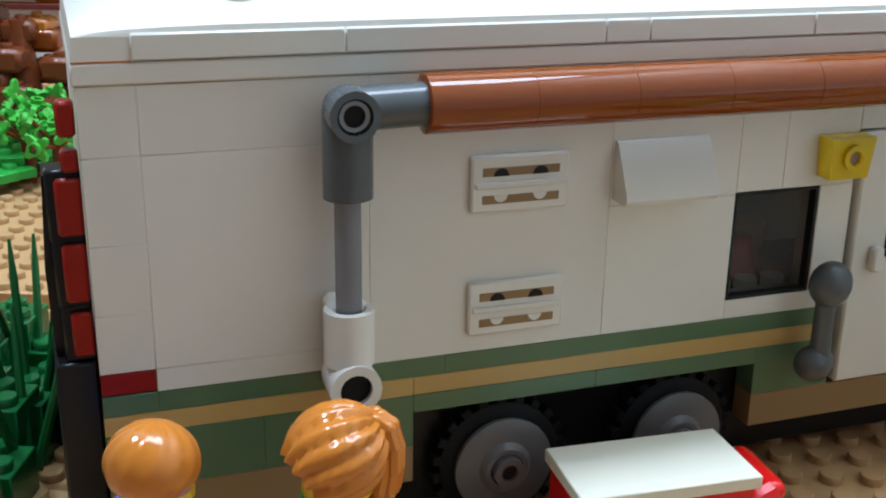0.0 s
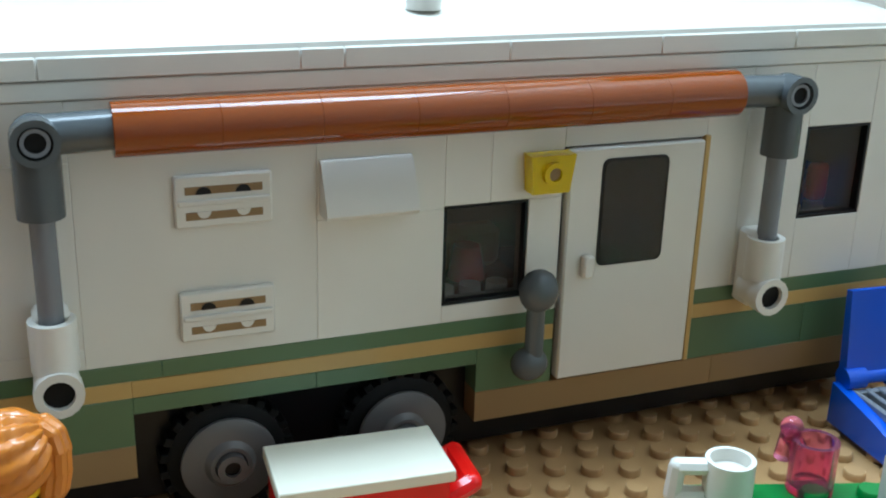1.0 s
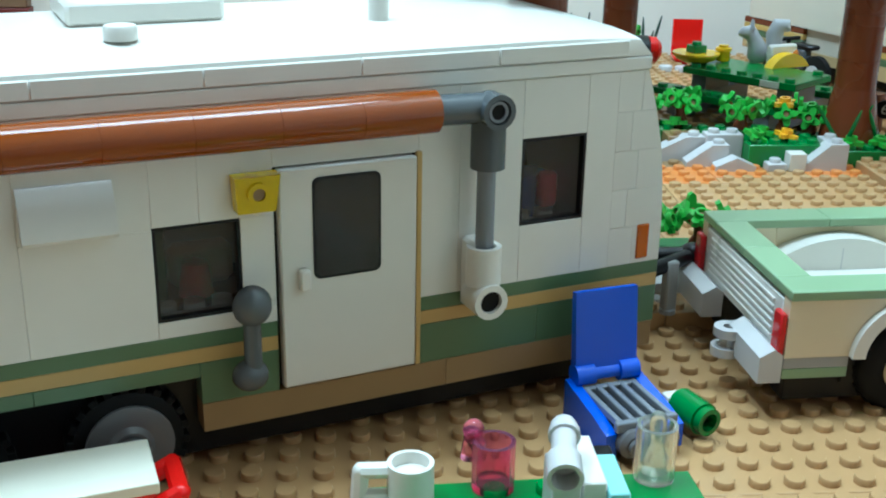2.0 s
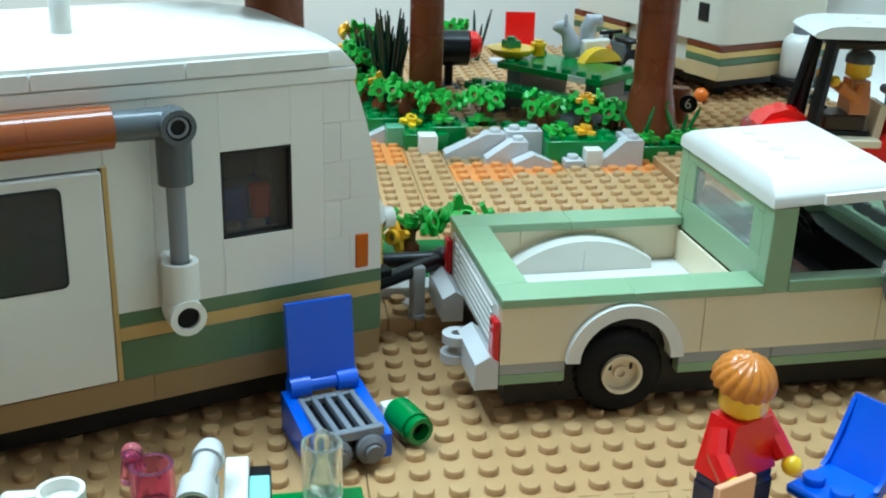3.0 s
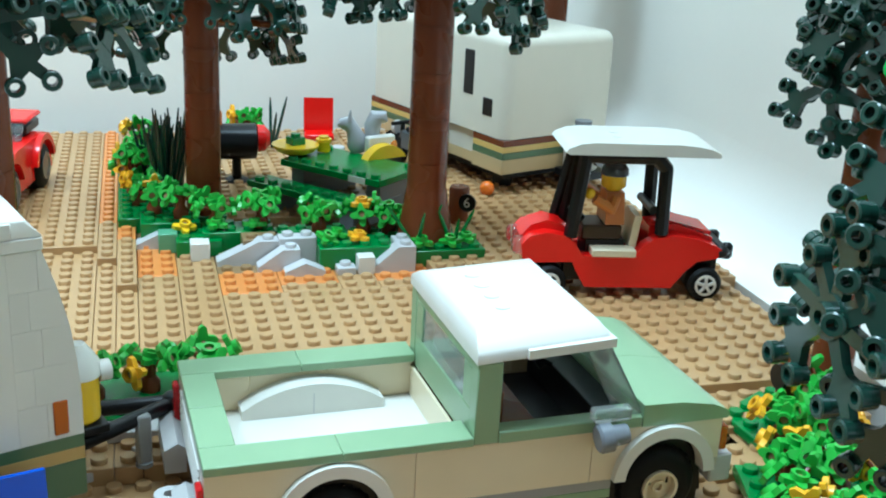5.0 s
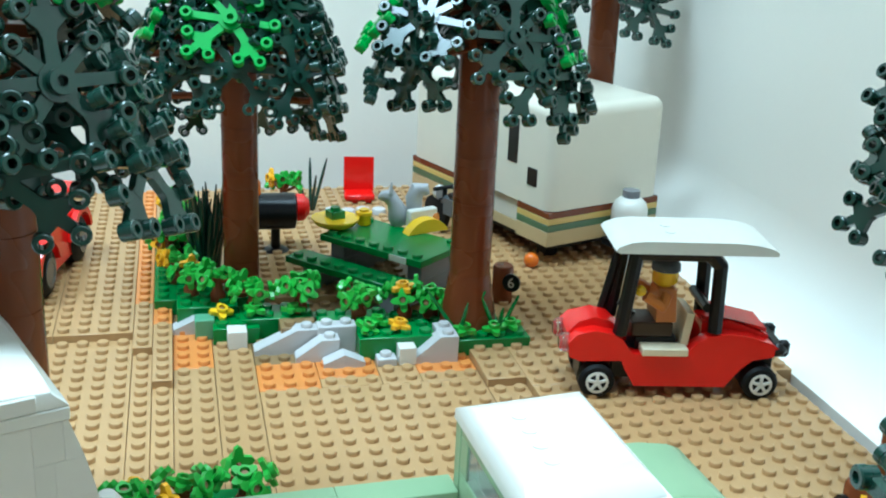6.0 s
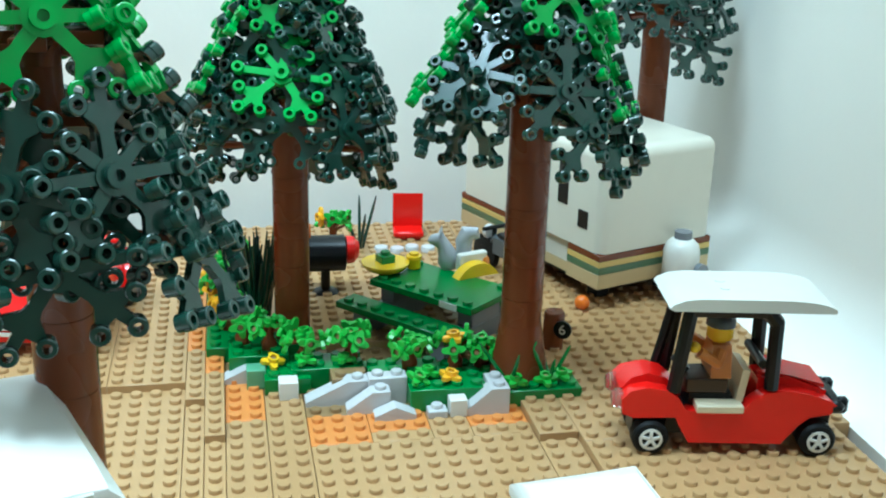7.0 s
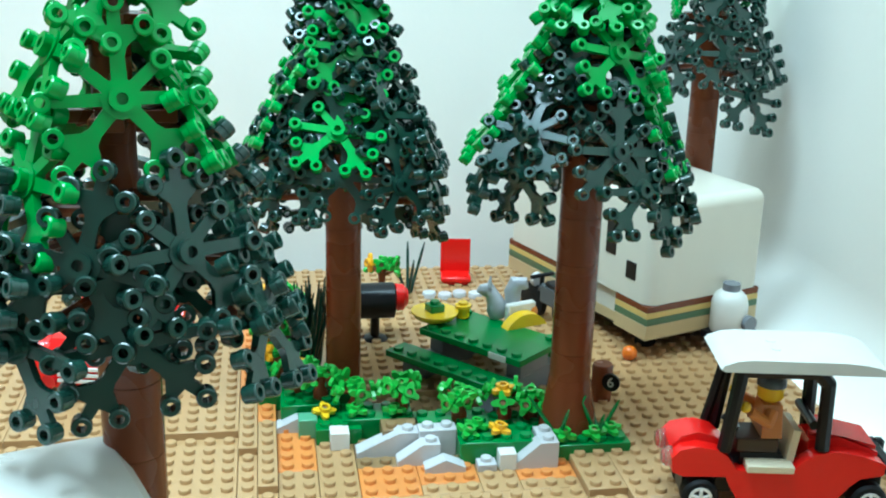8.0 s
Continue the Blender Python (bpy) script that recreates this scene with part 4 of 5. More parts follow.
for z0, z1, m in ((1.5, 2.45, PALETAN), (2.45, 2.9, OLIVE), (2.9, 3.3, MUSTARD), (3.3, 3.72, BROWN)):
    part("stripe", B().box(0, 9.2, 0, 3.2, z0, z1 - 0.01, 0.03), m, cb)
    part("stripe", B().box(0.02, 9.2, 9.6, 15.8, z0 + 0.02, z1 - 0.01, 0.03), m, cb)
part("lower_wall", B().box(0.35, 9.2, 3.21, 9.59, 2.2, 3.74), IVORY, cb)
part("stripe", B().box(0.33, 9.2, 3.21, 9.59, 1.5, 2.195, 0.03), PALETAN, cb)
part("chassis", B().box(1.4, 8.2, 1.4, 14.2, 0.7, 1.49), BLACK, cb)
for y0 in (1.9, 12.6):
    part("support", B().box(1.6, 2.6, y0, y0 + 1, 0.03, 1.495), BLACK, cb)
    part("support", B().box(7.0, 8.0, y0, y0 + 1, 0.03, 1.495), BLACK, cb)
part("window", B().box(-0.06, 0.3, 1.3, 2.4, 4.95, 6.2, 0.1), BLACK, cb)
part("window", B().box(-0.06, 0.3, 3.4, 4.55, 6.0, 9.0, 0.1), BLACK, cb)
tank = part("gas_tank", B().rings((5.9, -0.9, 1.6), (5.9, -0.9, 4.3), [(0, 1.1), (0.04, 1.15), (0.7, 1.15), (0.86, 1.02), (0.96, 0.75), (1, 0.55)], 24), WHITE, cb, "white gas tank with grey cap")
part("cap", B().cyl((5.9, -0.9, 4.3), (5.9, -0.9, 4.75), 0.55), MGREY, tank)
part("gauge", B().cyl((6.4, -2.0, 2.4), (6.4, -2.4, 2.4), 0.5), MGREY, tank)
part("tank_shelf", B().box(4.5, 7.7, -2.4, -0.01, 1.1, 1.58), BLACK, cb)
bk = thing("motorbike", 40.3, 70.6, B1, 112, "dark toy motorbike parked beside the camper", "motorbike")
for hx in (-1.8, 1.8):
    part("wheel", B().rings((hx, -0.3, 1.25), (hx, 0.3, 1.25), [(0, 0.9), (0.15, 1.25), (0.85, 1.25), (1, 0.9)], 22).cyl((hx, -0.33, 1.25), (hx, 0.33, 1.25), 0.5), RUBBER, bk)
part("frame", B().bar([(-1.8, 0, 1.25), (-0.8, 0, 2.3), (0.9, 0, 2.4), (1.8, 0, 1.25)], 0.25).box(-1.0, 0.8, -0.35, 0.35, 1.4, 2.8, 0.15), DGREY, bk)
part("handlebar", B().cyl((1.0, -0.9, 3.2), (1.0, 0.9, 3.2), 0.14).cyl((1.0, 0, 2.3), (1.0, 0, 3.2), 0.16), BLACK, bk)
part("headlight", B().cyl((1.35, 0, 2.75), (1.7, 0, 2.75), 0.5).cyl((-1.8, -0.36, 1.25), (-1.8, 0.36, 1.25), 0.62), LGREY, bk)
part("saddle", B().box(-1.6, 0.2, -0.4, 0.4, 2.8, 3.1, 0.1), BLACK, bk)

# ---- red car far off ----
rc_ = thing("red_car", 13.0, 66.1, B1, 77.5, "red toy car with black wheels and a striped white grille", "car")
bodyp = [(-5.2, 0.9), (-5.3, 2.4), (-4.8, 3.0), (-2.2, 3.2), (-1.2, 3.4), (3.8, 3.4), (5.2, 3.0), (5.2, 0.9)]
part("body", B().prism(bodyp, "y", -2.9, 2.9), RED, rc_)
part("hood_bulge", B().prism([(-4.8, 3.0), (-4.4, 3.5), (-2.0, 3.9), (-1.0, 3.4), (-2.2, 3.2)], "y", -2.4, 2.4), RED, rc_)
for y in (-2.3, 2.3):
    part("headlight", B().cyl((-5.25, y, 1.3), (-5.5, y, 1.3), 0.4), C_BRIGHTRED, rc_)
for k in range(3):
    part("grille_bar", B().box(-5.42, -5.25, -1.8, 1.8, 1.3 + 0.36 * k, 1.5 + 0.36 * k, 0.02), WHITE, rc_)
part("windscreen", B().prism([(0.9, 3.4), (1.8, 4.3), (2.0, 4.3), (1.2, 3.4)], "y", -2.4, 2.4), C_SMOKE, rc_)
part("roof", B().box(2.0, 5.0, -2.5, 2.5, 4.2, 4.5, 0.12), RED, rc_)
part("cabin", B().box(2.1, 4.9, -2.4, 2.4, 3.4, 4.2, 0.2), BLACK, rc_)
for hx in (-3.0, 3.0):
    for y, d in ((-3.2, 1), (3.2, -1)):
        w = part("wheel", B().rings((hx, y, 1.45), (hx, y + d * 1.2, 1.45), [(0, 0.9), (0.1, 1.3), (0.25, 1.45), (0.9, 1.45), (1, 1.1)], 24), RUBBER, rc_)
        part("rim", B().tube((hx, y - d * 0.05, 1.45), (hx, y + d * 0.3, 1.45), 0.85, 0.6, 20).cyl((hx, y - d * 0.02, 1.45), (hx, y + d * 0.04, 1.45), 0.6), DGREY, w)
        part("arch", B().prism(arc(hx, 1.5, 1.95, 170, 10, 12) + arc(hx, 1.5, 1.6, 10, 170, 12), "y", y * 1.02 - 0.02, y * 1.02 + d * 0.6), RED, rc_)

# ---- trees ----
def leaf_mesh(name, mat):
    b = B()
    def arm(a, r0, r1, w):
        ca, sa = math.cos(a), math.sin(a)
        q = [(r0, -w), (r1, -w * 0.85), (r1, w * 0.85), (r0, w)]
        h = 0.128
        b.prism([(x * ca - y * sa, x * sa + y * ca) for x, y in q], "z", -h, h)
    def knob(x, y):
        b.rings((x, y, -0.16), (x, y, 0.34), [(1, 0.13), (1, 0.225), (0.92, 0.262), (0.45, 0.262), (0.4, 0.24), (0, 0.24), (0, 0.13), (1, 0.13)], 14, False)
    for deg in (90, 229, 311):
        a = radians(deg)
        ca, sa = math.cos(a), math.sin(a)
        arm(a, 0.1, 1.2, 0.2)
        web = [(0.95, -0.16), (1.22, -0.24), (1.5, -0.55), (1.74, -0.5), (1.76, -0.16), (2.1, -0.15), (2.1, 0.15), (1.76, 0.16), (1.74, 0.5), (1.5, 0.55), (1.22, 0.24), (0.95, 0.16)]
        b.prism([(x * ca - y * sa, x * sa + y * ca) for x, y in web], "z", -0.118, 0.118)
        for u, w in ((1.72, -0.68), (2.3, 0.0), (1.72, 0.68)):
            knob(u * ca - w * sa, u * sa + w * ca)
    for deg, r in ((0, 1.65), (180, 1.65), (42, 1.15), (138, 1.15)):
        a = radians(deg)
        arm(a, 0.1, r, 0.17)
        knob((r + 0.2) * math.cos(a), (r + 0.2) * math.sin(a))
    b.rings((0, 0, -0.2), (0, 0, 0.2), [(0, 0.5), (1, 0.5)], 12)
    b.tube((0, 0, 0.15), (0, 0, 0.45), 0.32, 0.15, 12)
    b.v = [Vector((p.x * 1.17, p.y * 1.17, p.z)) for p in b.v]
    return mesh_of(name, b, mat)


LEAF_D, LEAF_B = leaf_mesh("leaf_dark", DARKGREEN), leaf_mesh("leaf_bright", BRIGHT_LEAF)
TREES = random.Random(7)


def leaf(tree, az, r, z, tilt, mesh, spin=0.0, turn=0.0):
    """A leaf plate at az (degrees), whose face looks out along az + turn and tilt degrees above level."""
    a = radians(az)
    m = Matrix.Translation((r * math.cos(a) * U, r * math.sin(a) * U, z * U)) @ Matrix.Rotation(a + radians(turn), 4, "Z") @ Matrix.Rotation(radians(90 - tilt), 4, "Y") @ Matrix.Rotation(radians(90 + spin), 4, "Z")
    return part("leaf", mesh, None, tree, at=m)


def tree(x, y, z, top, label, dark, bright, tiers, thick=1.0, flare=False, full=-90, inner=0):
    """dark, bright: leaf plates at (az, reach, height, tilt, turn); tiers: rings of further plates on the side away from full (height, count, reach, tilt, share of bright ones); inner: plates close to the trunk on each tier."""
    t = thing("tree", x, y, z, 0, label, "tree", "brick-built pine trees")
    prof, k = [], int(top / 2.4)
    for i in range(k):
        w = thick * (1.0 if i < 0.66 * k else 0.62)
        prof += [(i / k, w), ((i + 0.985) / k, w), ((i + 0.99) / k, 0.97 * w), ((i + 0.998) / k, 0.97 * w)]
    prof.append((1, 0.55 * thick))
    part("trunk", B().rings((0, 0, 0), (0, 0, top), prof, 20), BROWN, t, "reddish brown round trunk")
    if flare:
        part("trunk_base", B().rings((0, 0, 0), (0, 0, 3.4), [(0, 1.5 * thick), (0.3, 1.4 * thick), (0.7, 1.17 * thick), (1, 1.02 * thick)], 20), BROWN, t)
    placed = []

    def bough(az, r, lz, tilt, mesh, turn=0.0):
        a = radians(az)
        if r > 1.4:
            part("bough", B().cyl((0, 0, lz + 0.5), ((r - 0.2) * math.cos(a), (r - 0.2) * math.sin(a), lz), 0.2, n=8), BROWN, t)
        leaf(t, az, r, lz, tilt, mesh, TREES.uniform(-14, 14), turn)
        placed.append((az, lz))
    for mesh, some in ((LEAF_D, dark), (LEAF_B, bright)):
        for az, r, lz, tilt, *turn in some:
            bough(az, r, lz, tilt, mesh, *turn)
    shown = list(placed)
    for lz, n, r, tilt, share in tiers:
        for i in range(n):
            az = 360 * i / n + 23 * lz + TREES.uniform(-9, 9)
            if abs((az - full + 180) % 360 - 180) > 95 and all(abs((az - p + 180) % 360 - 180) > 36 or abs(lz - q) > 2.2 for p, q in shown):
                bough(az, r + TREES.uniform(-0.3, 0.3), lz + TREES.uniform(-0.5, 0.5), tilt + TREES.uniform(-8, 8), LEAF_B if TREES.random() < share else LEAF_D)
        for i in range(inner):
            az = 360 * (i + 0.5) / inner + 41 * lz
            bough(az, r * 0.5, lz + 0.9 + TREES.uniform(-0.4, 0.4), 48 + TREES.uniform(-10, 10), LEAF_B if share > 0.8 else LEAF_D)
        w = min(1.9, r * 0.8)
        part("branch_plate", B().box(-w, w, -0.5, 0.5, lz + 0.6, lz + 1.0).box(-0.5, 0.5, -w, w, lz + 0.601, lz + 0.999), BROWN, t)
    leaf(t, 0, 0.0, top + 0.3, 88, LEAF_B)
    return t


tree(25.8, 61.0, B1, 22.6, "tall dark and bright green pine behind the flower bed",
     [(-94, 4.3, 13.9, 20), (-56, 3.4, 16.8, 24), (-58, 4.8, 13.4, 14), (-152, 4.2, 15.0, 22), (-128, 4.5, 13.7, 16), (-12, 4.4, 15.4, 24), (-22, 4.8, 13.4, 12), (-174, 4.9, 13.9, 18), (-36, 2.6, 18.8, 26), (-118, 2.7, 18.2, 16), (20, 4.6, 11.0, 12), (62, 4.4, 10.8, 10), (105, 4.4, 10.8, 10), (150, 4.6, 11.2, 12)],
     [(-82, 1.95, 19.9, 20), (-98, 3.75, 16.1, 34), (-172, 2.1, 19.6, 34), (-178, 3.8, 16.6, 28), (-90, 0.9, 22.6, 30)],
     [(13.8, 9, 4.7, 16, 0.0), (16.2, 8, 3.6, 22, 0.1), (18.8, 4, 2.3, 26, 0.3), (21.2, 3, 1.1, 30, 0.6)], thick=0.98, full=-94, inner=5)
tree(37.4, 55.0, B1, 24.5, "tall dark and bright green pine beside the picnic table",
     [(-147, 3.9, 16.95, 34.6, 25), (-84, 4.0, 16.4, 15), (-70, 4.6, 14.6, 18), (176, 4.6, 15.0, 24), (-149, 4.4, 14.9, 0), (-44, 4.7, 14.0, 14), (-16, 4.8, 14.8, 18), (-130, 2.2, 18.9, 20), (-40, 2.2, 18.8, 14)],
     [(-73, 2.2, 20.7, 22), (-29, 3.7, 16.9, 26), (174, 2.8, 20.0, 38), (-20, 2.6, 20.6, 28), (170, 4.4, 17.0, 40), (-110, 0.9, 23.8, 34)],
     [(14.6, 9, 4.6, 16, 0.0), (17.2, 8, 3.6, 22, 0.1), (19.8, 4, 2.3, 26, 0.5), (22.4, 3, 1.2, 30, 1.0)], thick=1.08, flare=True, full=-100, inner=3)
tree(17.2, 36.4, 0.5, 26.0, "tall dark and bright green pine behind the caravan",
     [(-99, 3.85, 18.1, 15), (-56, 3.8, 18.2, 15), (-14, 4.0, 17.4, 28), (-24, 4.7, 15.6, 20), (-82, 4.1, 15.8, 2), (-124, 4.5, 15.8, 10), (-146, 4.2, 17.6, 16), (10, 4.3, 16.6, 24), (-88, 2.4, 17.0, 10), (-46, 2.6, 16.8, 12)],
     [(-77, 2.1, 22.4, 12), (-141, 2.9, 20.0, 20), (-69, 0.9, 25.8, 24), (-4, 2.2, 22.0, 30), (-156, 1.6, 23.6, 28)],
     [(16.0, 6, 4.4, 14, 0.0), (18.4, 5, 3.7, 22, 0.0), (20.8, 4, 2.6, 26, 0.5), (23.6, 3, 1.4, 28, 1.0)], thick=1.0, full=-70)
tree(51.6, 75.0, B1, 27.0, "pine of dark green leaf plates against the wall",
     [(-92, 3.7, 18.1, 18), (-73, 4.5, 15.4, 14), (-111, 3.3, 19.5, 20), (-44, 3.9, 18.0, 20), (-150, 3.8, 17.6, 20), (-90, 2.4, 21.8, 24), (-30, 2.2, 22.2, 24)], [],
     [(16.4, 5, 2.6, 16, 0.0), (19.4, 4, 2.4, 22, 0.0), (22.8, 3, 1.8, 26, 0.3)], thick=1.0, full=-100)
tree(42.4, 18.8, 0.1, 23.0, "tall dark green pine over a flower bush",
     [(-146, 4.4, 13.2, 10), (178, 4.5, 11.4, 2), (-122, 4.2, 10.6, 4), (-152, 3.4, 9.8, -4), (160, 3.0, 14.2, 16), (-168, 3.0, 15.6, 20), (-130, 3.4, 15.4, 18)],
     [(-150, 3.0, 17.6, 26)],
     [(11.8, 4, 4.0, 8, 0.0), (14.2, 4, 2.8, 16, 0.5), (17.0, 3, 2.2, 22, 0.5), (20.0, 4, 1.6, 28, 1.0)], thick=1.0, full=-160)
tree(51.0, 36.2, B1, 22.0, "slim dark green pine at the edge of the table",
     [(-168, 2.7, 12.8, 16), (-120, 2.8, 12.2, 14), (-150, 2.5, 15.2, 22), (165, 2.3, 15.0, 20), (-100, 2.4, 15.6, 22), (-172, 2.0, 17.6, 26)], [(-140, 1.8, 18.4, 26)],
     [(13.2, 5, 1.8, 14, 0.0), (15.8, 4, 1.6, 20, 0.1), (18.6, 4, 1.4, 24, 0.4), (20.6, 3, 0.9, 28, 1.0)], thick=0.9, full=-150)


# ---- plants ----
def petal_mesh(name, mat):
    b = B()
    pts = []
    for i in range(24):
        a = 2 * math.pi * i / 24
        pts.append(((0.49 + 0.19 * math.cos(4 * a)) * math.cos(a), (0.49 + 0.19 * math.cos(4 * a)) * math.sin(a)))
    b.prism(pts, "z", -0.1, 0.12)
    b.tube((0, 0, 0.1), (0, 0, 0.34), 0.31, 0.19, 12)
    b.i = 1
    b.cyl((0, 0, 0.11), (0, 0, 0.22), 0.14, n=8)
    return mesh_of(name, b, [mat, DARKTAN])


LF, FO, FY_, FW = petal_mesh("leaf_piece", LEAFGREEN), petal_mesh("orange_flower", AMBER), petal_mesh("yellow_flower", YELLOW), petal_mesh("white_flower", WHITE)
SEEDS = random.Random(3)


def bush(x, y, z, n, flowers=(), r=1.0, h=1.1, label="small bush of bright green leaf pieces on a brown stem"):
    t = thing("bush", x, y, z, SEEDS.uniform(0, 360), label, "plant", "bushes and flowers")
    part("stem", B().rings((0, 0, 0), (0, 0, h), [(0, 0.42), (0.3, 0.42), (0.5, 0.25), (1, 0.3)], 10), BROWN, t)
    for i in range(n):
        a = 2 * math.pi * (i + SEEDS.uniform(-0.2, 0.2)) / n
        rr, zz = r * SEEDS.uniform(0.75, 1.1), h * SEEDS.uniform(0.75, 1.25)
        part("twig", B().cyl((0, 0, h * 0.7), (rr * 0.85 * math.cos(a), rr * 0.85 * math.sin(a), zz), 0.1, n=6), BROWN, t)
        mesh = flowers[i] if i < len(flowers) else LF
        m = Matrix.Translation((rr * math.cos(a) * U, rr * math.sin(a) * U, zz * U)) @ Matrix.Rotation(a, 4, "Z") @ Matrix.Rotation(radians(SEEDS.uniform(55, 95)), 4, "Y") @ Matrix.Rotation(SEEDS.uniform(0, 1.5), 4, "Z")
        part("flower" if mesh is not LF else "leaf", mesh, None, t, at=m)
    part("leaf", LF, None, t, at=P(0, 0, h + 0.1, SEEDS.uniform(-15, 15), SEEDS.uniform(-15, 15), 30))
    return t


def flower(x, y, z, mesh, label):
    t = thing("flower", x, y, z, SEEDS.uniform(0, 90), label, "flower", "bushes and flowers")
    part("bloom", mesh, None, t, at=P(0, 0, 0.12, SEEDS.uniform(-8, 25), SEEDS.uniform(-8, 8), 0))
    return t


def reed(x, y, z, n, h, lean, mat, label):
    t = thing("reed_clump", x, y, z, 0, label, "plant")
    for i in range(n):
        a = 2 * math.pi * i / n + SEEDS.uniform(-0.3, 0.3)
        l = h * SEEDS.uniform(0.75, 1.15)
        k = lean * SEEDS.uniform(0.5, 1.2)
        w_ = 0.95
        part("blade", B().rings((0.2 * math.cos(a), 0.2 * math.sin(a), 0), (k * math.cos(a), k * math.sin(a), l), [(0, 0.14 * w_), (0.8, 0.11 * w_), (1, 0.04)], 7), mat, t)
    return t


# ---- the flower bed ----
bed = thing("flower_bed", 30, 55, B0, 0, "raised green brick flower bed edged with grey rocks", "flower bed")
def bb(x0, x1, y0, y1, z0, z1, mat, name="brick", studs=True):
    b = B().box(x0 - 30, x1 - 30, y0 - 55, y1 - 55, z0 - B0, z1 - B0)
    if studs:
        for i in range(round(x1 - x0)):
            for j in range(round(y1 - y0)):
                b.stud(x0 + 0.5 + i - 30, y0 + 0.5 + j - 55, z1 - B0)
    return part(name, b, mat, bed)
def slope(x0, x1, y0, y1, z0, z1, flat, mat, flip=False):
    p = [(x0, z0), (x1, z0), (x1, z1), (x1 - flat, z1), (x0, z0 + 0.25)]
    if flip:
        p = [(x1, z0), (x0, z0), (x0, z1), (x0 + flat, z1), (x1, z0 + 0.25)]
    b = B().prism([(x - 30, z - B0) for x, z in p], "y", y0 - 55, y1 - 55)
    if flat > 0.6:
        sx = x1 - flat / 2 if not flip else x0 + flat / 2
        for j in range(max(1, round(y1 - y0))):
            b.stud(sx - 30, y0 + 0.5 + j - 55, z1 - B0)
    return part("rock", b, mat, bed)
for x0, x1, y0, y1, z1 in ((36.25, 40.25, 52.6, 54.6, 1.5), (31.2, 35.2, 52.75, 54.75, 1.8), (29.2, 33.2, 54.75, 56.75, 1.8), (33.2, 39.2, 54.8, 56.8, 1.5), (25.4, 29.2, 56.0, 58.0, 1.8),
                           (24.0, 26.4, 55.6, 57.6, 1.5), (22.2, 25.4, 58.0, 60.0, 1.8), (21.0, 23.0, 60.0, 64.0, 1.5), (21.0, 23.0, 64.0, 69.0, 1.5), (23.0, 27.0, 60.0, 62.0, 1.5), (21.0, 24.0, 69.0, 72.0, 1.5)):
    bb(x0, x1, y0, y1, B0 + 0.005, z1, GREEN)
bb(27.4, 29.4, 54.6, 56.0, B0 + 0.005, 1.8, DARKTAN)
slope(26.0, 29.2, 54.0, 55.0, B0, 1.9, 1.0, LGREY)
bb(29.2, 31.2, 53.8, 54.7, B0 + 0.005, 2.1, LGREY)
slope(28.0, 30.2, 52.9, 53.8, B0, 1.75, 0.9, LGREY)
slope(29.3, 30.35, 52.0, 52.85, B0, 1.3, 0.02, LGREY)
slope(30.35, 31.4, 52.0, 52.85, B0, 1.3, 0.02, LGREY, True)
slope(33.9, 36.2, 52.0, 53.0, B0, 2.0, 0.95, LGREY)
bb(35.25, 36.2, 53.0, 54.0, B0 + 0.005, 2.0, LGREY)
bb(32.0, 33.0, 51.9, 52.7, B0 + 0.005, 1.0, LGREY)
part("white_tile", B().box(33.1 - 30, 34.0 - 30, 51.9 - 55, 52.7 - 55, 0.01, 0.95), WHITE, bed)
part("white_tile", B().box(24.7 - 30, 25.7 - 30, 54.9 - 55, 55.9 - 55, 0.01, 1.0), WHITE, bed)
part("green_tile", B().box(23.1 - 30, 24.1 - 30, 56.4 - 55, 57.4 - 55, 0.01, 1.1), plastic("pale_green_plastic", (0.12, 0.36, 0.2)), bed)
slope(21.9, 23.1, 57.2, 58.2, B0, 1.4, 0.05, LGREY)

for x, y, z, n, fl in ((23.0, 60.0, 1.8, 4, (FO,)), (22.2, 62.8, 1.5, 4, (FO,)), (24.4, 59.0, 1.8, 4, ()), (26.2, 57.4, 1.8, 4, ()), (28.6, 56.9, 1.8, 5, ()),
                       (31.6, 55.6, 1.8, 5, ()), (34.2, 56.2, 1.5, 4, (FO,)), (35.6, 56.0, 1.5, 4, ()), (21.8, 66.5, 1.5, 6, (FO,)), (22.2, 69.6, 1.5, 6, (FO, FW)), (23.2, 71.4, 1.5, 4, ())):
    bush(x, y, z, n, fl, 0.95, 1.35)
bush(22.6, 67.5, B1, 7, (FO,), 1.1, 3.2)
bush(21.9, 64.8, 1.5, 6, (FO,), 1.0, 2.3)
flower(24.5, 57.2, 1.7, FY_, "yellow plastic flower on the flower bed")
flower(33.4, 53.6, 2.0, FO, "orange plastic flower on the flower bed")
flower(34.0, 55.8, 3.2, FO, "orange plastic flower above a bush")
for x, y, z in ((26.2, 56.6, 2.0), (31.7, 53.5, 2.0), (32.3, 54.2, 2.0), (36.8, 53.2, 1.7), (38.4, 53.2, 1.7), (39.4, 53.6, 1.7), (28.2, 56.4, 2.0)):
    flower(x, y, z, LF, "bright green leaf piece on the flower bed")
reed(36.7, 53.9, 1.5, 4, 2.2, 1.6, GREEN, "green reed stems on the flower bed")
reed(38.8, 53.9, 1.5, 4, 2.2, 1.6, GREEN, "green reed stems on the flower bed")
reed(23.8, 63.5, B1, 20, 5.4, 1.2, DARKGREEN, "tall clump of dark green reed stems beside the pine")
for x, y in ((23.2, 65.2), (24.4, 65.0)):
    reed(x, y, B1, 14, 4.8, 1.2, DARKGREEN, "tall clump of dark green reed stems beside the pine")

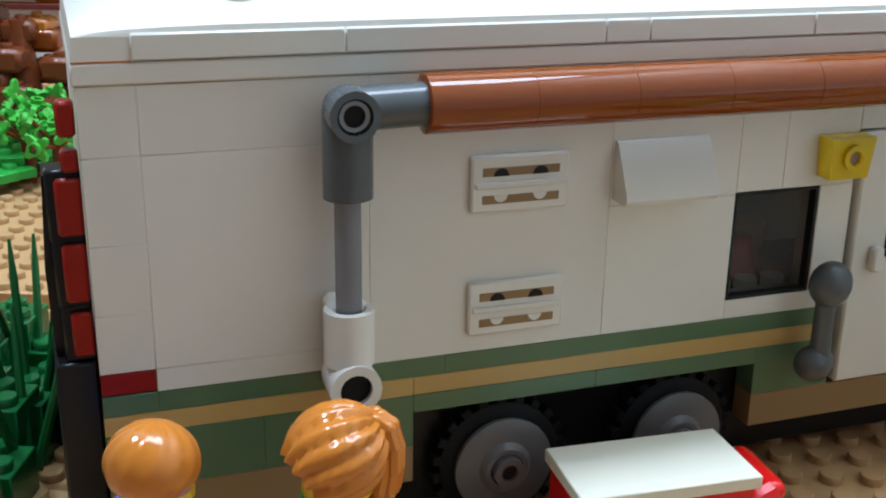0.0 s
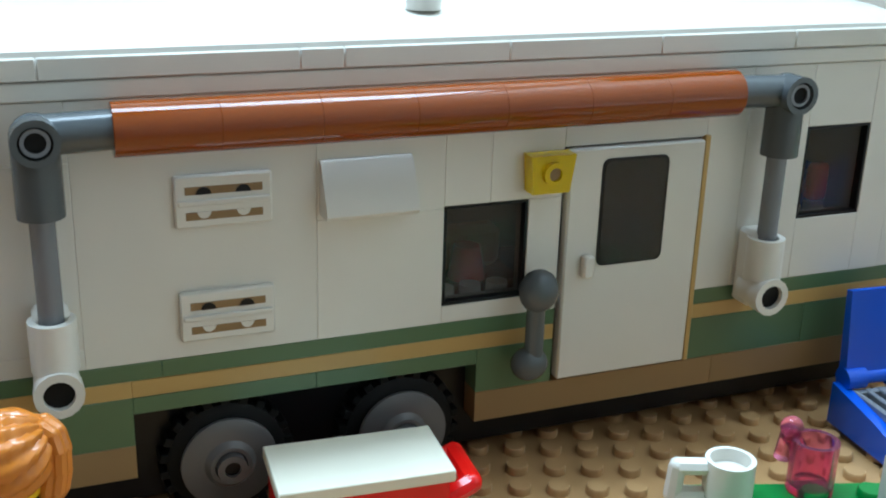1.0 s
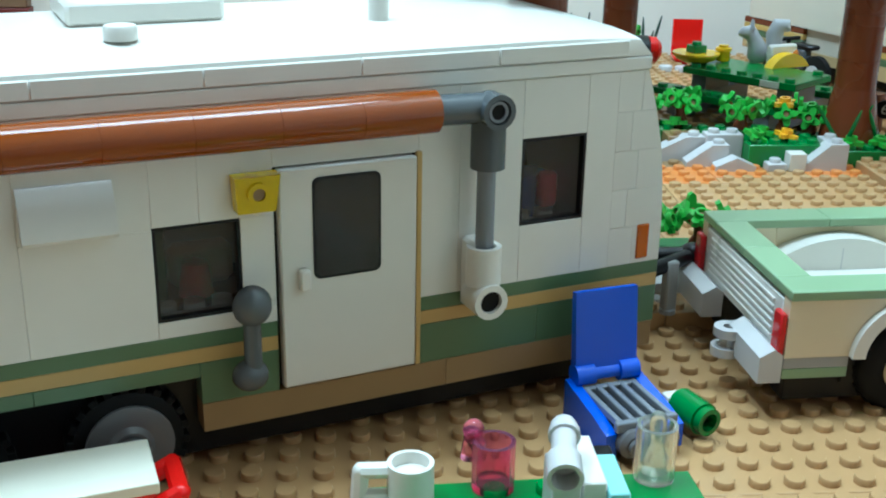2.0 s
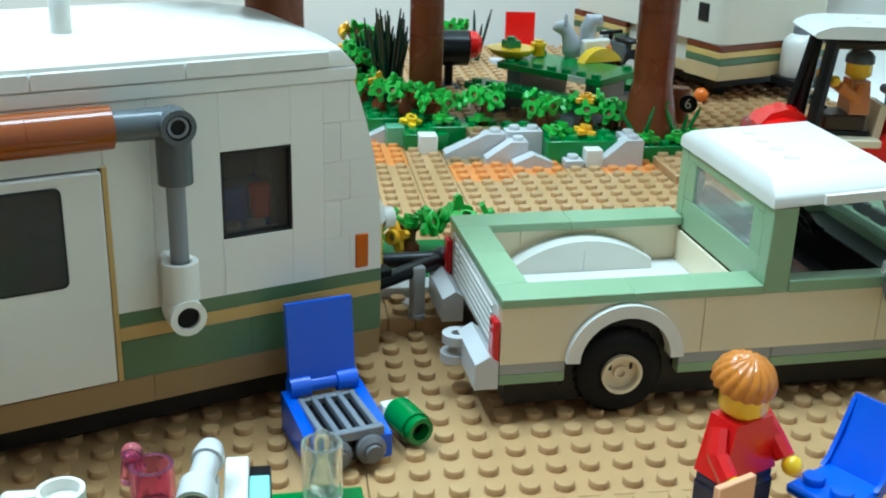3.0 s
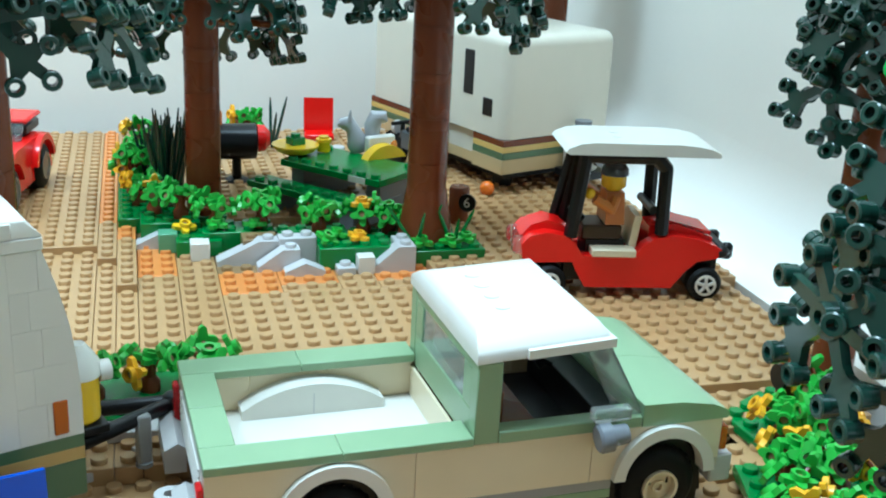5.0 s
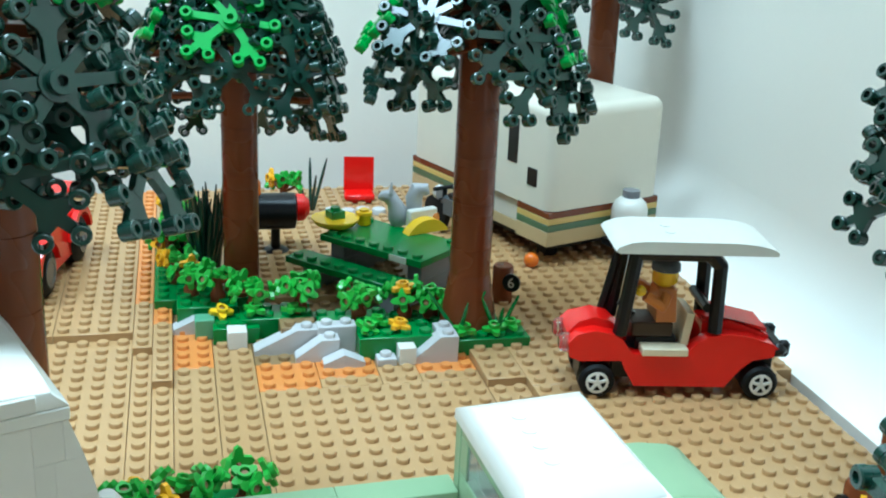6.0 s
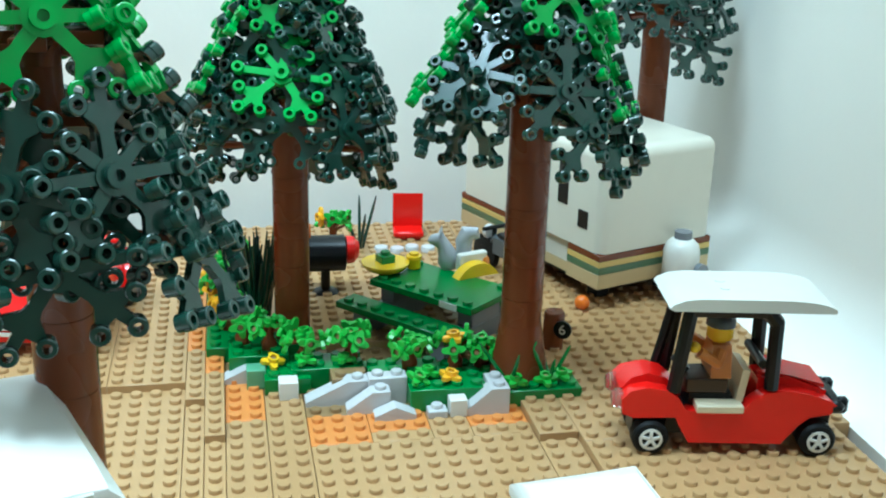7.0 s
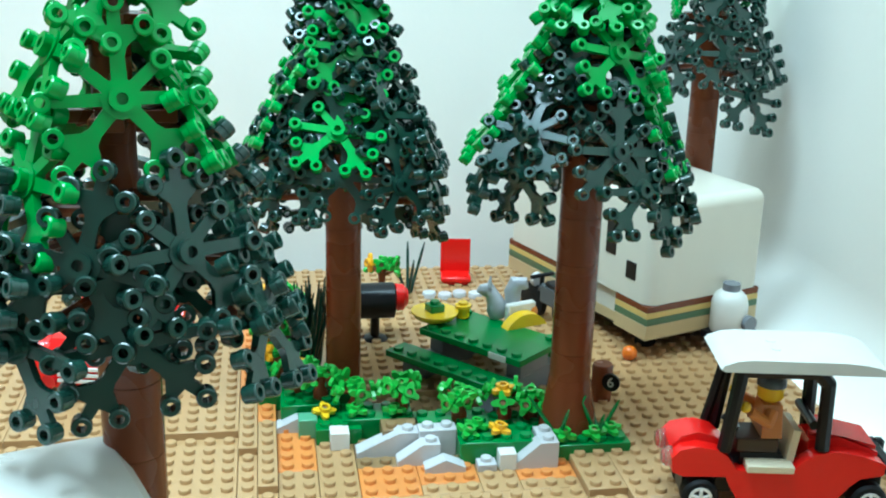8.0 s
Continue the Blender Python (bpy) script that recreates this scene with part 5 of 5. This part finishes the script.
# ---- picnic place ----
pt = thing("picnic_table", 34.3, 62.9, B1, -48, "green brick picnic table with benches on grey supports", "picnic table")
b = B().box(-3.2, 4.2, -2.2, 2.2, 2.4, 2.8)
for i in range(7):
    b.stud(-2.6 + i * 1.03, -1.7, 2.8)
    if i % 3 == 0:
        b.stud(-2.6 + i * 1.03, 1.7, 2.8)
part("table_top", b, GREEN, pt)
for s in (-1, 1):
    bn = B().box(-4.2, 4.2, s * 3.25 - 0.85, s * 3.25 + 0.85, 1.3, 1.7)
    for i in range(8):
        bn.stud(-3.6 + i * 1.03, s * 3.25 - 0.35, 1.7)
    part("bench", bn, GREEN, pt)
for x in (-2.5, 3.2):
    part("support", B().box(x - 0.5, x + 0.5, -3.9, 3.9, 0.03, 1.3).box(x - 0.5, x + 0.5, -1.4, 1.4, 1.3, 2.4), MGREY, pt)
part("label_tile", B().box(2.0, 3.2, -2.26, -2.2, 2.42, 2.78, 0.01), WHITE, pt)
def on_table(name, label, cat, x, y):
    return thing(name, x, y, B1 + 2.8, 20, label, cat)
pl = on_table("bowl", "round yellow dish with a green piece on the picnic table", "bowl", 31.6, 64.9)
part("dish", B().rings((0, 0, 0), (0, 0, 0.65), [(0, 0.6), (0.4, 1.2), (0.85, 1.45), (1, 1.45)], 28), YELLOW, pl)
part("salad", B().box(-0.45, 0.45, -0.45, 0.45, 0.5, 1.1).stud(0, 0, 1.1), GREEN, pl)
jr = on_table("jar", "small clear yellow jar on the picnic table", "jar", 33.4, 65.2)
part("glass", B().cyl((0, 0, 0.1), (0, 0, 0.7), 0.42), C_YELLOW, jr)
part("lid", B().rings((0, 0, 0.7), (0, 0, 1.05), [(0, 0.5), (0.5, 0.5), (0.55, 0.3), (1, 0.3)]), YELLOW, jr)
bn = on_table("banana_plate", "curved yellow and cream food piece on the picnic table", "food", 36.9, 63.7)
part("crust", B().prism(arc(0, -0.75, 1.6, 28, 152, 12) + [(-1.3, 0.02), (1.3, 0.02)], "y", -0.4, 0.35), YELLOW, bn)
part("slice", B().box(-0.9, 1.1, 0.4, 0.9, 0.02, 1.25, 0.1), WHITE, bn)
nt_ = on_table("nut", "brown round nut piece on the picnic table", "nut", 37.6, 64.6)
part("shell", B().ball((0, 0, 0.5), 0.45, (0.8, 0.8, 1.1)), HAIR, nt_)
sq = B().sweep([(0.1, 0, 0.02), (0.05, 0, 0.35), (0, 0, 0.8), (-0.2, 0, 1.2), (-0.42, 0, 1.5), (-0.75, 0, 1.45), (-0.95, 0, 1.38)], [0.35, 0.5, 0.46, 0.34, 0.4, 0.28, 0.08])
sq.sweep([(0.2, 0, 0.2), (0.6, 0, 0.45), (0.8, 0, 0.9), (0.78, 0, 1.4), (0.95, 0, 1.85), (1.3, 0, 1.85), (1.45, 0, 1.6)], [0.2, 0.3, 0.38, 0.42, 0.42, 0.34, 0.12])
for ey in (-0.2, 0.2):
    sq.cyl((-0.35, ey, 1.65), (-0.3, ey * 1.1, 2.1), 0.13, 0.03)
ob = tagged(part("toy_squirrel", sq, plastic("pale_grey_plastic", (0.45, 0.45, 0.47), 0.28)), "grey plastic toy squirrel on the picnic table", "toy animal")
ob.matrix_world = P(35.4, 65.0, B1 + 2.8, 0, 0, -10) @ Matrix.Scale(1.25, 4)
gl = thing("barbecue", 28.4, 69.2, B1, 0, "black barrel barbecue with a red end on one leg", "barbecue")
part("barrel", B().rings((-2.0, 0, 2.6), (1.3, 0, 2.6), [(0, 0.9), (0.03, 1.15), (0.97, 1.15), (1, 0.9)], 20), BLACK, gl)
part("red_end", B().rings((1.3, 0, 2.8), (2.1, 0, 2.8), [(0, 0.9), (0.6, 0.85), (1, 0.5)], 16), RED, gl)
part("leg", B().cyl((0, 0, 0.1), (0, 0, 1.5), 0.3).cyl((0, 0, 0.03), (0, 0, 0.25), 0.9, 0.5), BLACK, gl)
part("bottle", B().rings((-1.2, 0, 3.7), (-1.2, 0, 5.0), [(0, 0.3), (0.6, 0.3), (0.8, 0.15), (1, 0.15)]), ORANGE, gl)
rch = thing("red_chair", 35.4, 79.6, B1, -6, "red plastic chair by the wall", "chair")
part("backrest", B().prism([(0.55, 0.5), (0.75, 0.9), (0.88, 3.1), (0.62, 3.15), (0.45, 1.0)], "x", -1.1, 1.1), RED, rch)
part("seat", B().box(-1.1, 1.1, -1.1, 0.75, 0.3, 0.7, 0.1), RED, rch)
part("foot", B().box(-0.9, 0.9, -0.8, 0.5, 0.03, 0.31), RED, rch)
for k in range(4):
    st = thing("stone_tile", 33.0 + 1.1 * k, 76.5 - 0.3 * (k % 2), B1, 0, "light grey round stone tile on the ground", "stone", "stones by the picnic place")
    part("tile", B().rings((0, 0, 0.03), (0, 0, 0.4), [(0, 0.5), (0.8, 0.5), (1, 0.45)]), LGREY, st)
bush(29.6, 76.5, B1, 6, (FO,), 1.1, 2.4)
reed(31.6, 77.5, B1, 4, 3.6, 1.6, DARKGREEN, "green reed stems by the wall")
sp = thing("site_post", 40.75, 58.5, B1, -35, "brown log post with a black round number plate", "sign")
part("log", B().rings((-0.45, 0.15, 0.03), (-0.45, 0.15, 2.25), [(0, 0.6), (0.95, 0.6), (1, 0.52)]), BROWN, sp)
disc = part("plate", B().cyl((0.3, -0.45, 1.5), (0.3, -0.62, 1.5), 0.52, n=24), BLACK, sp)
cu = bpy.data.curves.new("number", "FONT")
cu.body, cu.size, cu.align_x, cu.align_y, cu.extrude = "6", 0.85 * U, "CENTER", "CENTER", 0.01 * U
tmp = bpy.data.objects.new("number", cu)
scene.collection.objects.link(tmp)
bpy.context.view_layer.update()
nm = bpy.data.meshes.new_from_object(tmp)
bpy.data.objects.remove(tmp)
nm.materials.clear()
nm.materials.append(WHITE)
num = part("number", nm, None, disc, "white numeral", at=P(0.3, -0.64, 1.5, 90, 0, 0))
ba = thing("orange_ball", 43.9, 64.2, B1, 0, "small orange plastic ball on the ground", "ball")
part("ball", B().ball((0, 0, 0.5), 0.48), ORANGE, ba)

# ---- planting between caravan and truck ----
hb = thing("planting_bed", 22.3, 38.6, B0, 0, "low green and grey brick planting bed behind the drawbar", "flower bed")
part("bed_plate", B().box(-3.3, 3.4, -1.9, 2.0, 0.03, 0.5).stud(-1, -1.4, 0.5).stud(0.2, -1.4, 0.5).stud(1.4, -1.4, 0.5), GREEN, hb)
part("bed_edge", B().box(-2.6, 2.4, -2.9, -1.92, 0.03, 0.45), LGREY, hb)
for x, y, n, fl in ((20.2, 38.6, 4, (FO,)), (22.3, 39.0, 4, (FO,)), (24.6, 39.2, 4, ())):
    bush(x, y, 1.1, n, fl, 0.9, 1.2)

# ---- flower bush under the near pine ----
fb = thing("green_plates", 44.5, 27, 0.2, 0, "overlapping green plates under the flower bush", "plant base")
for x, y, w, d, r in ((-1.5, -4.5, 6, 5, 10), (0.2, 0, 5, 5, -15), (2.2, 4.8, 4, 5, 5), (2.4, 7.2, 3, 2, 30)):
    pm = B()
    pm.m = Matrix.Translation((x, y, 0)) @ Matrix.Rotation(radians(r), 4, "Z")
    pm.box(-w / 2, w / 2, -d / 2, d / 2, 0.16 + 0.01 * abs(x), 0.56 + 0.01 * abs(x))
    for i in range(int(w)):
        for j in range(int(d)):
            pm.stud(-w / 2 + 0.5 + i, -d / 2 + 0.5 + j, 0.56 + 0.01 * abs(x), 8)
    part("leaf_plate", pm, GREEN, fb)
for x, y, n, fl, h in ((44.4, 27.6, 7, (FO, FO), 1.7), (43.2, 24.2, 7, (FO, FO, FO), 1.6), (42.9, 21.0, 7, (FO, FO), 1.6), (45.6, 30.2, 7, (FO, FO), 1.7), (39.8, 23.4, 6, (FO, FW), 1.2),
                       (46.6, 32.4, 6, (FO,), 1.8), (45.0, 25.6, 7, (FO, FW), 1.8), (42.6, 21.4, 7, (FO,), 1.8), (37.6, 20.4, 6, (FW,), 1.4), (44.2, 22.6, 7, (FO,), 2.0), (43.0, 28.6, 5, (FO, FO), 1.5), (42.0, 26.6, 4, (FO,), 1.3), (41.0, 24.9, 4, (FO, FO), 1.3), (44.6, 31.6, 5, (FO,), 1.4)):
    bush(x + 1.3, y, 0.75, n, fl, 1.05, h * 0.9)
po = thing("site_post", 47.2, 33.4, B0, 0, "brown log post with a black round plate seen from its edge", "sign")
part("log", B().rings((0, 0, 0.03), (0, 0, 2.9), [(0, 0.6), (0.95, 0.6), (1, 0.52)]).stud(0, 0, 2.9), BROWN, po)
part("plate", B().cyl((-0.6, -0.1, 1.9), (-0.78, -0.1, 1.9), 0.52, n=24), BLACK, po)

# ---- plants behind the caravan's rear ----
# Shadow over these bricks and reeds is put into the darker green.
lb = thing("green_plates", -12.5, 25.5, FZ, 0, "stacked green bricks with reed stems behind the caravan, darkened for shadow", "plant base")
for k in range(26):
    x, y = -3.0 + 1.5 * (k % 4) + SEEDS.uniform(-0.3, 0.3), -5.0 + 1.5 * (k // 4) + SEEDS.uniform(-0.3, 0.3)
    h = 0.5 + 0.4 * SEEDS.randrange(1, 7)
    part("brick", B().box(x - 0.74, x + 0.74, y - 0.74, y + 0.74, 0.03 + 0.001 * k, h).stud(x - 0.35, y - 0.35, h).stud(x + 0.35, y - 0.35, h).stud(x, y + 0.4, h), SHADEGREEN, lb)
for x, y, h in ((-11.0, 25.0, 5.0), (-12.8, 24.2, 4.6), (-11.6, 27.2, 4.6), (-10.4, 23.2, 4.2)):
    reed(x, y, 0.4, 3, h, 1.5, SHADEGREEN, "green reed stems behind the caravan, darkened for shadow")
for x, y in ((-19.7, 47.4), (-18.0, 46.6), (-21.5, 48.5), (-17.4, 50), (-20.5, 51.0)):
    bush(x, y, B0, 7, (), 1.4, 2.6)
gb = thing("green_mound", -20, 48.5, B0, 0, "mound of bright green leaf plates", "plant base")
pm = B()
for k in range(18):
    pm.m = Matrix.Translation((SEEDS.uniform(-5, 5), SEEDS.uniform(-3.5, 3.5), SEEDS.uniform(0.1, 1.1))) @ Matrix.Rotation(SEEDS.uniform(0, 6), 4, "Z")
    pm.box(-1.4, 1.4, -0.8, 0.8, -0.05, 0.35)
    pm.stud(-0.6, 0, 0.35).stud(0.6, 0, 0.35)
part("leaf_plate", pm, BRIGHT_LEAF, gb)
at = thing("autumn_shrub", -23, 56, B0, 0, "brown and orange brick-built shrub", "shrub")
part("trunk", B().rings((0, 0, 0), (0, 0, 6), [(0, 1.2), (0.5, 0.8), (1, 0.5)], 10), BROWN, at)
for k in range(30):
    c = (SEEDS.uniform(-3.6, 3.6), SEEDS.uniform(-1.5, 1.5), SEEDS.uniform(1.5, 9))
    part("clump", B().box(c[0] - 0.9, c[0] + 0.9, c[1] - 0.8, c[1] + 0.8, c[2] - 0.6, c[2] + 0.6, 0.25).stud(c[0], c[1], c[2] + 0.6), (BROWN, BROWN, ROLLER, BROWN, HAIR)[k % 5], at)

# ---- camp furniture ----
cy = thing("cool_box", 3.93, 21.38, FZ + 0.1, 17, "red cool box with a white lid and a red handle", "cool box")
part("box", B().box(-1.93, 1.93, -1.0, 1.0, 0.12, 1.78), RED, cy)
part("lid", B().box(-2.03, 2.03, -1.1, 1.1, 1.79, 2.1, 0.03), plastic("pale_ivory_plastic", (0.82, 0.78, 0.64), 0.3, 0.04), cy, "ivory white lid")
part("handle", B().bar([(1.93, -0.75, 1.2), (2.55, -0.75, 1.5), (2.55, 0.7, 1.5), (1.93, 0.7, 1.2)], 0.25), RED, cy)
ct = thing("camp_table", 15.2, 17.9, FZ + 0.1, 3, "green brick camp table with studs", "table")
b = B().box(-3.9, 3.95, -3.0, 2.9, 1.7, 2.05)
for x, y in ((-3.3, 2.3), (-1.0, 2.3), (1.3, 2.4), (0.3, 2.3), (2.3, 0.6)):
    b.stud(x, y, 2.05)
part("table_top", b, GREEN, ct)
part("leg", B().box(-3, -2, -2, 2, 0.12, 1.69), DGREY, ct)
part("leg", B().box(2, 3, -2, 2, 0.12, 1.69), DGREY, ct)
TZ = FZ + 0.1 + 2.06
mg = thing("mug", 12.1, 20.0, TZ, 0, "white plastic mug on the camp table", "mug")
part("cup", B().tube((0, 0, 0), (0, 0, 1.0), 0.55, 0.44, 22).cyl((0, 0, 0), (0, 0, 0.7), 0.45), WHITE, mg)
part("handle", B().bar([(-0.45, 0, 0.8), (-1.15, 0, 0.8), (-1.2, 0, 0.1), (-0.5, 0, 0.1)], 0.2), WHITE, mg)
jg = thing("jug", 14.08, 20.45, TZ, 0, "clear pink plastic jug on the camp table", "jug")
part("cup", B().tube((0, 0, 0), (0, 0, 1.25), 0.52, 0.4, 22).cyl((0, 0, 0), (0, 0, 0.2), 0.5), C_PINK, jg)
part("handle", B().bar([(-0.3, 0.2, 0.95), (-0.5, 0.3, 1.25), (-0.58, 0.35, 0.6)], 0.2).ball((-0.46, 0.32, 1.38), 0.26), C_PINK, jg)
fl_ = thing("torch", 15.5, 19.4, TZ, 0, "light grey toy torch on a small stand on the camp table", "torch")
part("barrel", B().tube((-0.26, -1.75, 1.9), (-0.2, -1.1, 1.98), 0.4, 0.3).cyl((-0.21, -1.25, 1.96), (0, -0.05, 2.1), 0.29).tube((-0.04, -0.3, 2.08), (-0.01, -0.1, 2.1), 0.36, 0.25).ball((0, 0.02, 2.12), 0.32), LGREY, fl_)
part("stand", B().box(-0.45, 0.2, -1.3, -0.2, 0.02, 1.66), LGREY, fl_)
cd = thing("tile_stack", 16.2, 19.4, TZ, 0, "stacked white, teal and black tiles on the camp table", "tile")
part("white_tile", B().box(-0.42, 0.12, -1.1, 1.0, 0.01, 1.38), WHITE, cd)
part("teal_tile", B().box(0.125, 0.6, -1.3, 0.4, 0.01, 1.22), TEAL, cd)
part("black_tile", B().box(0.125, 0.62, 0.41, 0.98, 0.01, 1.12), BLACK, cd)
gs = thing("drinking_glass", 18.03, 20.7, TZ, 0, "clear plastic drinking glass on the camp table", "glass")
part("cup", B().tube((0, 0, 0.02), (0, 0, 1.45), 0.5, 0.4, 24), C_FROST, gs)
part("base", B().cyl((0, 0, 0), (0, 0, 0.12), 0.39, n=24), C_FROST, gs)
part("ice", B().rings((0, 0, 0.2), (0, 0, 1.75), [(0, 0.3), (0.3, 0.3), (0.5, 0.16), (0.8, 0.2), (0.95, 0.2), (1, 0.14)]), C_FROST, gs)
# stove in a blue chair frame
sv = thing("camp_stove", 18.75, 26.1, FZ + 0.1, 16, "blue chair-shaped camp stove with a grey grate and knobs", "camp stove")
part("backrest", B().prism([(1.45, 1.5), (1.8, 1.5), (2.0, 4.05), (1.75, 4.1)], "x", -1.02, 1.02), BLUE, sv, "blue upright back panel")
part("hinge", B().cyl((-1.05, 1.55, 1.5), (-0.42, 1.55, 1.5), 0.34).cyl((0.42, 1.55, 1.5), (1.05, 1.55, 1.5), 0.34).cyl((-1.0, 1.55, 1.5), (1.0, 1.55, 1.5), 0.22), BLUE, sv)
part("frame", B().prism([(-1.0, 0.12), (1.7, 0.12), (1.7, 1.35), (-0.2, 1.05), (-1.0, 0.85)], "x", -1.25, -0.9).prism([(-1.0, 0.12), (1.7, 0.12), (1.7, 1.35), (-0.2, 1.05), (-1.0, 0.85)], "x", 0.9, 1.25), BLUE, sv)
part("burner", B().box(-0.88, 0.88, -0.9, 1.2, 0.12, 0.98), BLACK, sv)
for k in range(5):
    part("grate_bar", B().box(-0.9 + 0.4 * k, -0.72 + 0.4 * k, -1.0, 1.3, 1.02, 1.26, 0.03), MGREY, sv)
part("grate_rail", B().box(-0.98, 0.98, -1.12, -0.88, 0.92, 1.24).box(-0.98, 0.98, 1.1, 1.32, 1.0, 1.24), MGREY, sv)
for x in (-0.5, 0.52):
    part("knob", B().rings((x, -0.95, 0.6), (x, -1.4, 0.6), [(0, 0.45), (0.75, 0.45), (1, 0.32)]).cyl((x, -1.35, 0.6), (x, -1.55, 0.6), 0.25), PEWTER, sv)
cn = thing("green_can", 20.78, 26.3, FZ + 0.1, 15, "green plastic barrel lying on the ground", "barrel")
part("can", B().tube((0, 0.8, 0.64), (0.15, -0.3, 0.64), 0.5, 0.3, 20).tube((0.15, -0.3, 0.64), (0.2, -0.55, 0.64), 0.43, 0.28, 20), GREEN, cn)
part("core", B().cyl((0.12, -0.15, 0.64), (0.0, 0.75, 0.64), 0.32), BLACK, cn)
part("clip", B().box(-0.5, 0.4, 0.7, 1.1, 0.14, 0.95), WHITE, cn)
ch = thing("blue_chair", 31.45, 20.57, FZ + 0.1, -61, "blue plastic chair with a curved back", "chair")
part("backrest", B().prism([(0.5, 1.45), (0.75, 1.4), (1.2, 2.2), (1.62, 3.36), (1.42, 3.42), (1.02, 2.35), (0.62, 1.75)], "x", -0.85, 0.85), BLUE, ch)
for s in (-1, 1):
    part("side_wing", B().prism([(0.3, 1.6), (0.75, 1.42), (1.2, 2.2), (1.58, 3.3), (1.34, 3.3), (0.85, 2.3), (0.55, 1.8)], "x", min(s * 0.74, s * 0.865), max(s * 0.74, s * 0.865)), BLUE, ch)
part("seat", B().box(-0.86, 0.86, -1.2, 0.75, 1.25, 1.6, 0.1).stud(-0.42, -0.6, 1.6).stud(0.42, -0.6, 1.6), BLUE, ch)
part("base", B().box(-0.7, 0.7, -0.8, 0.6, 0.12, 1.25), BLUE, ch)
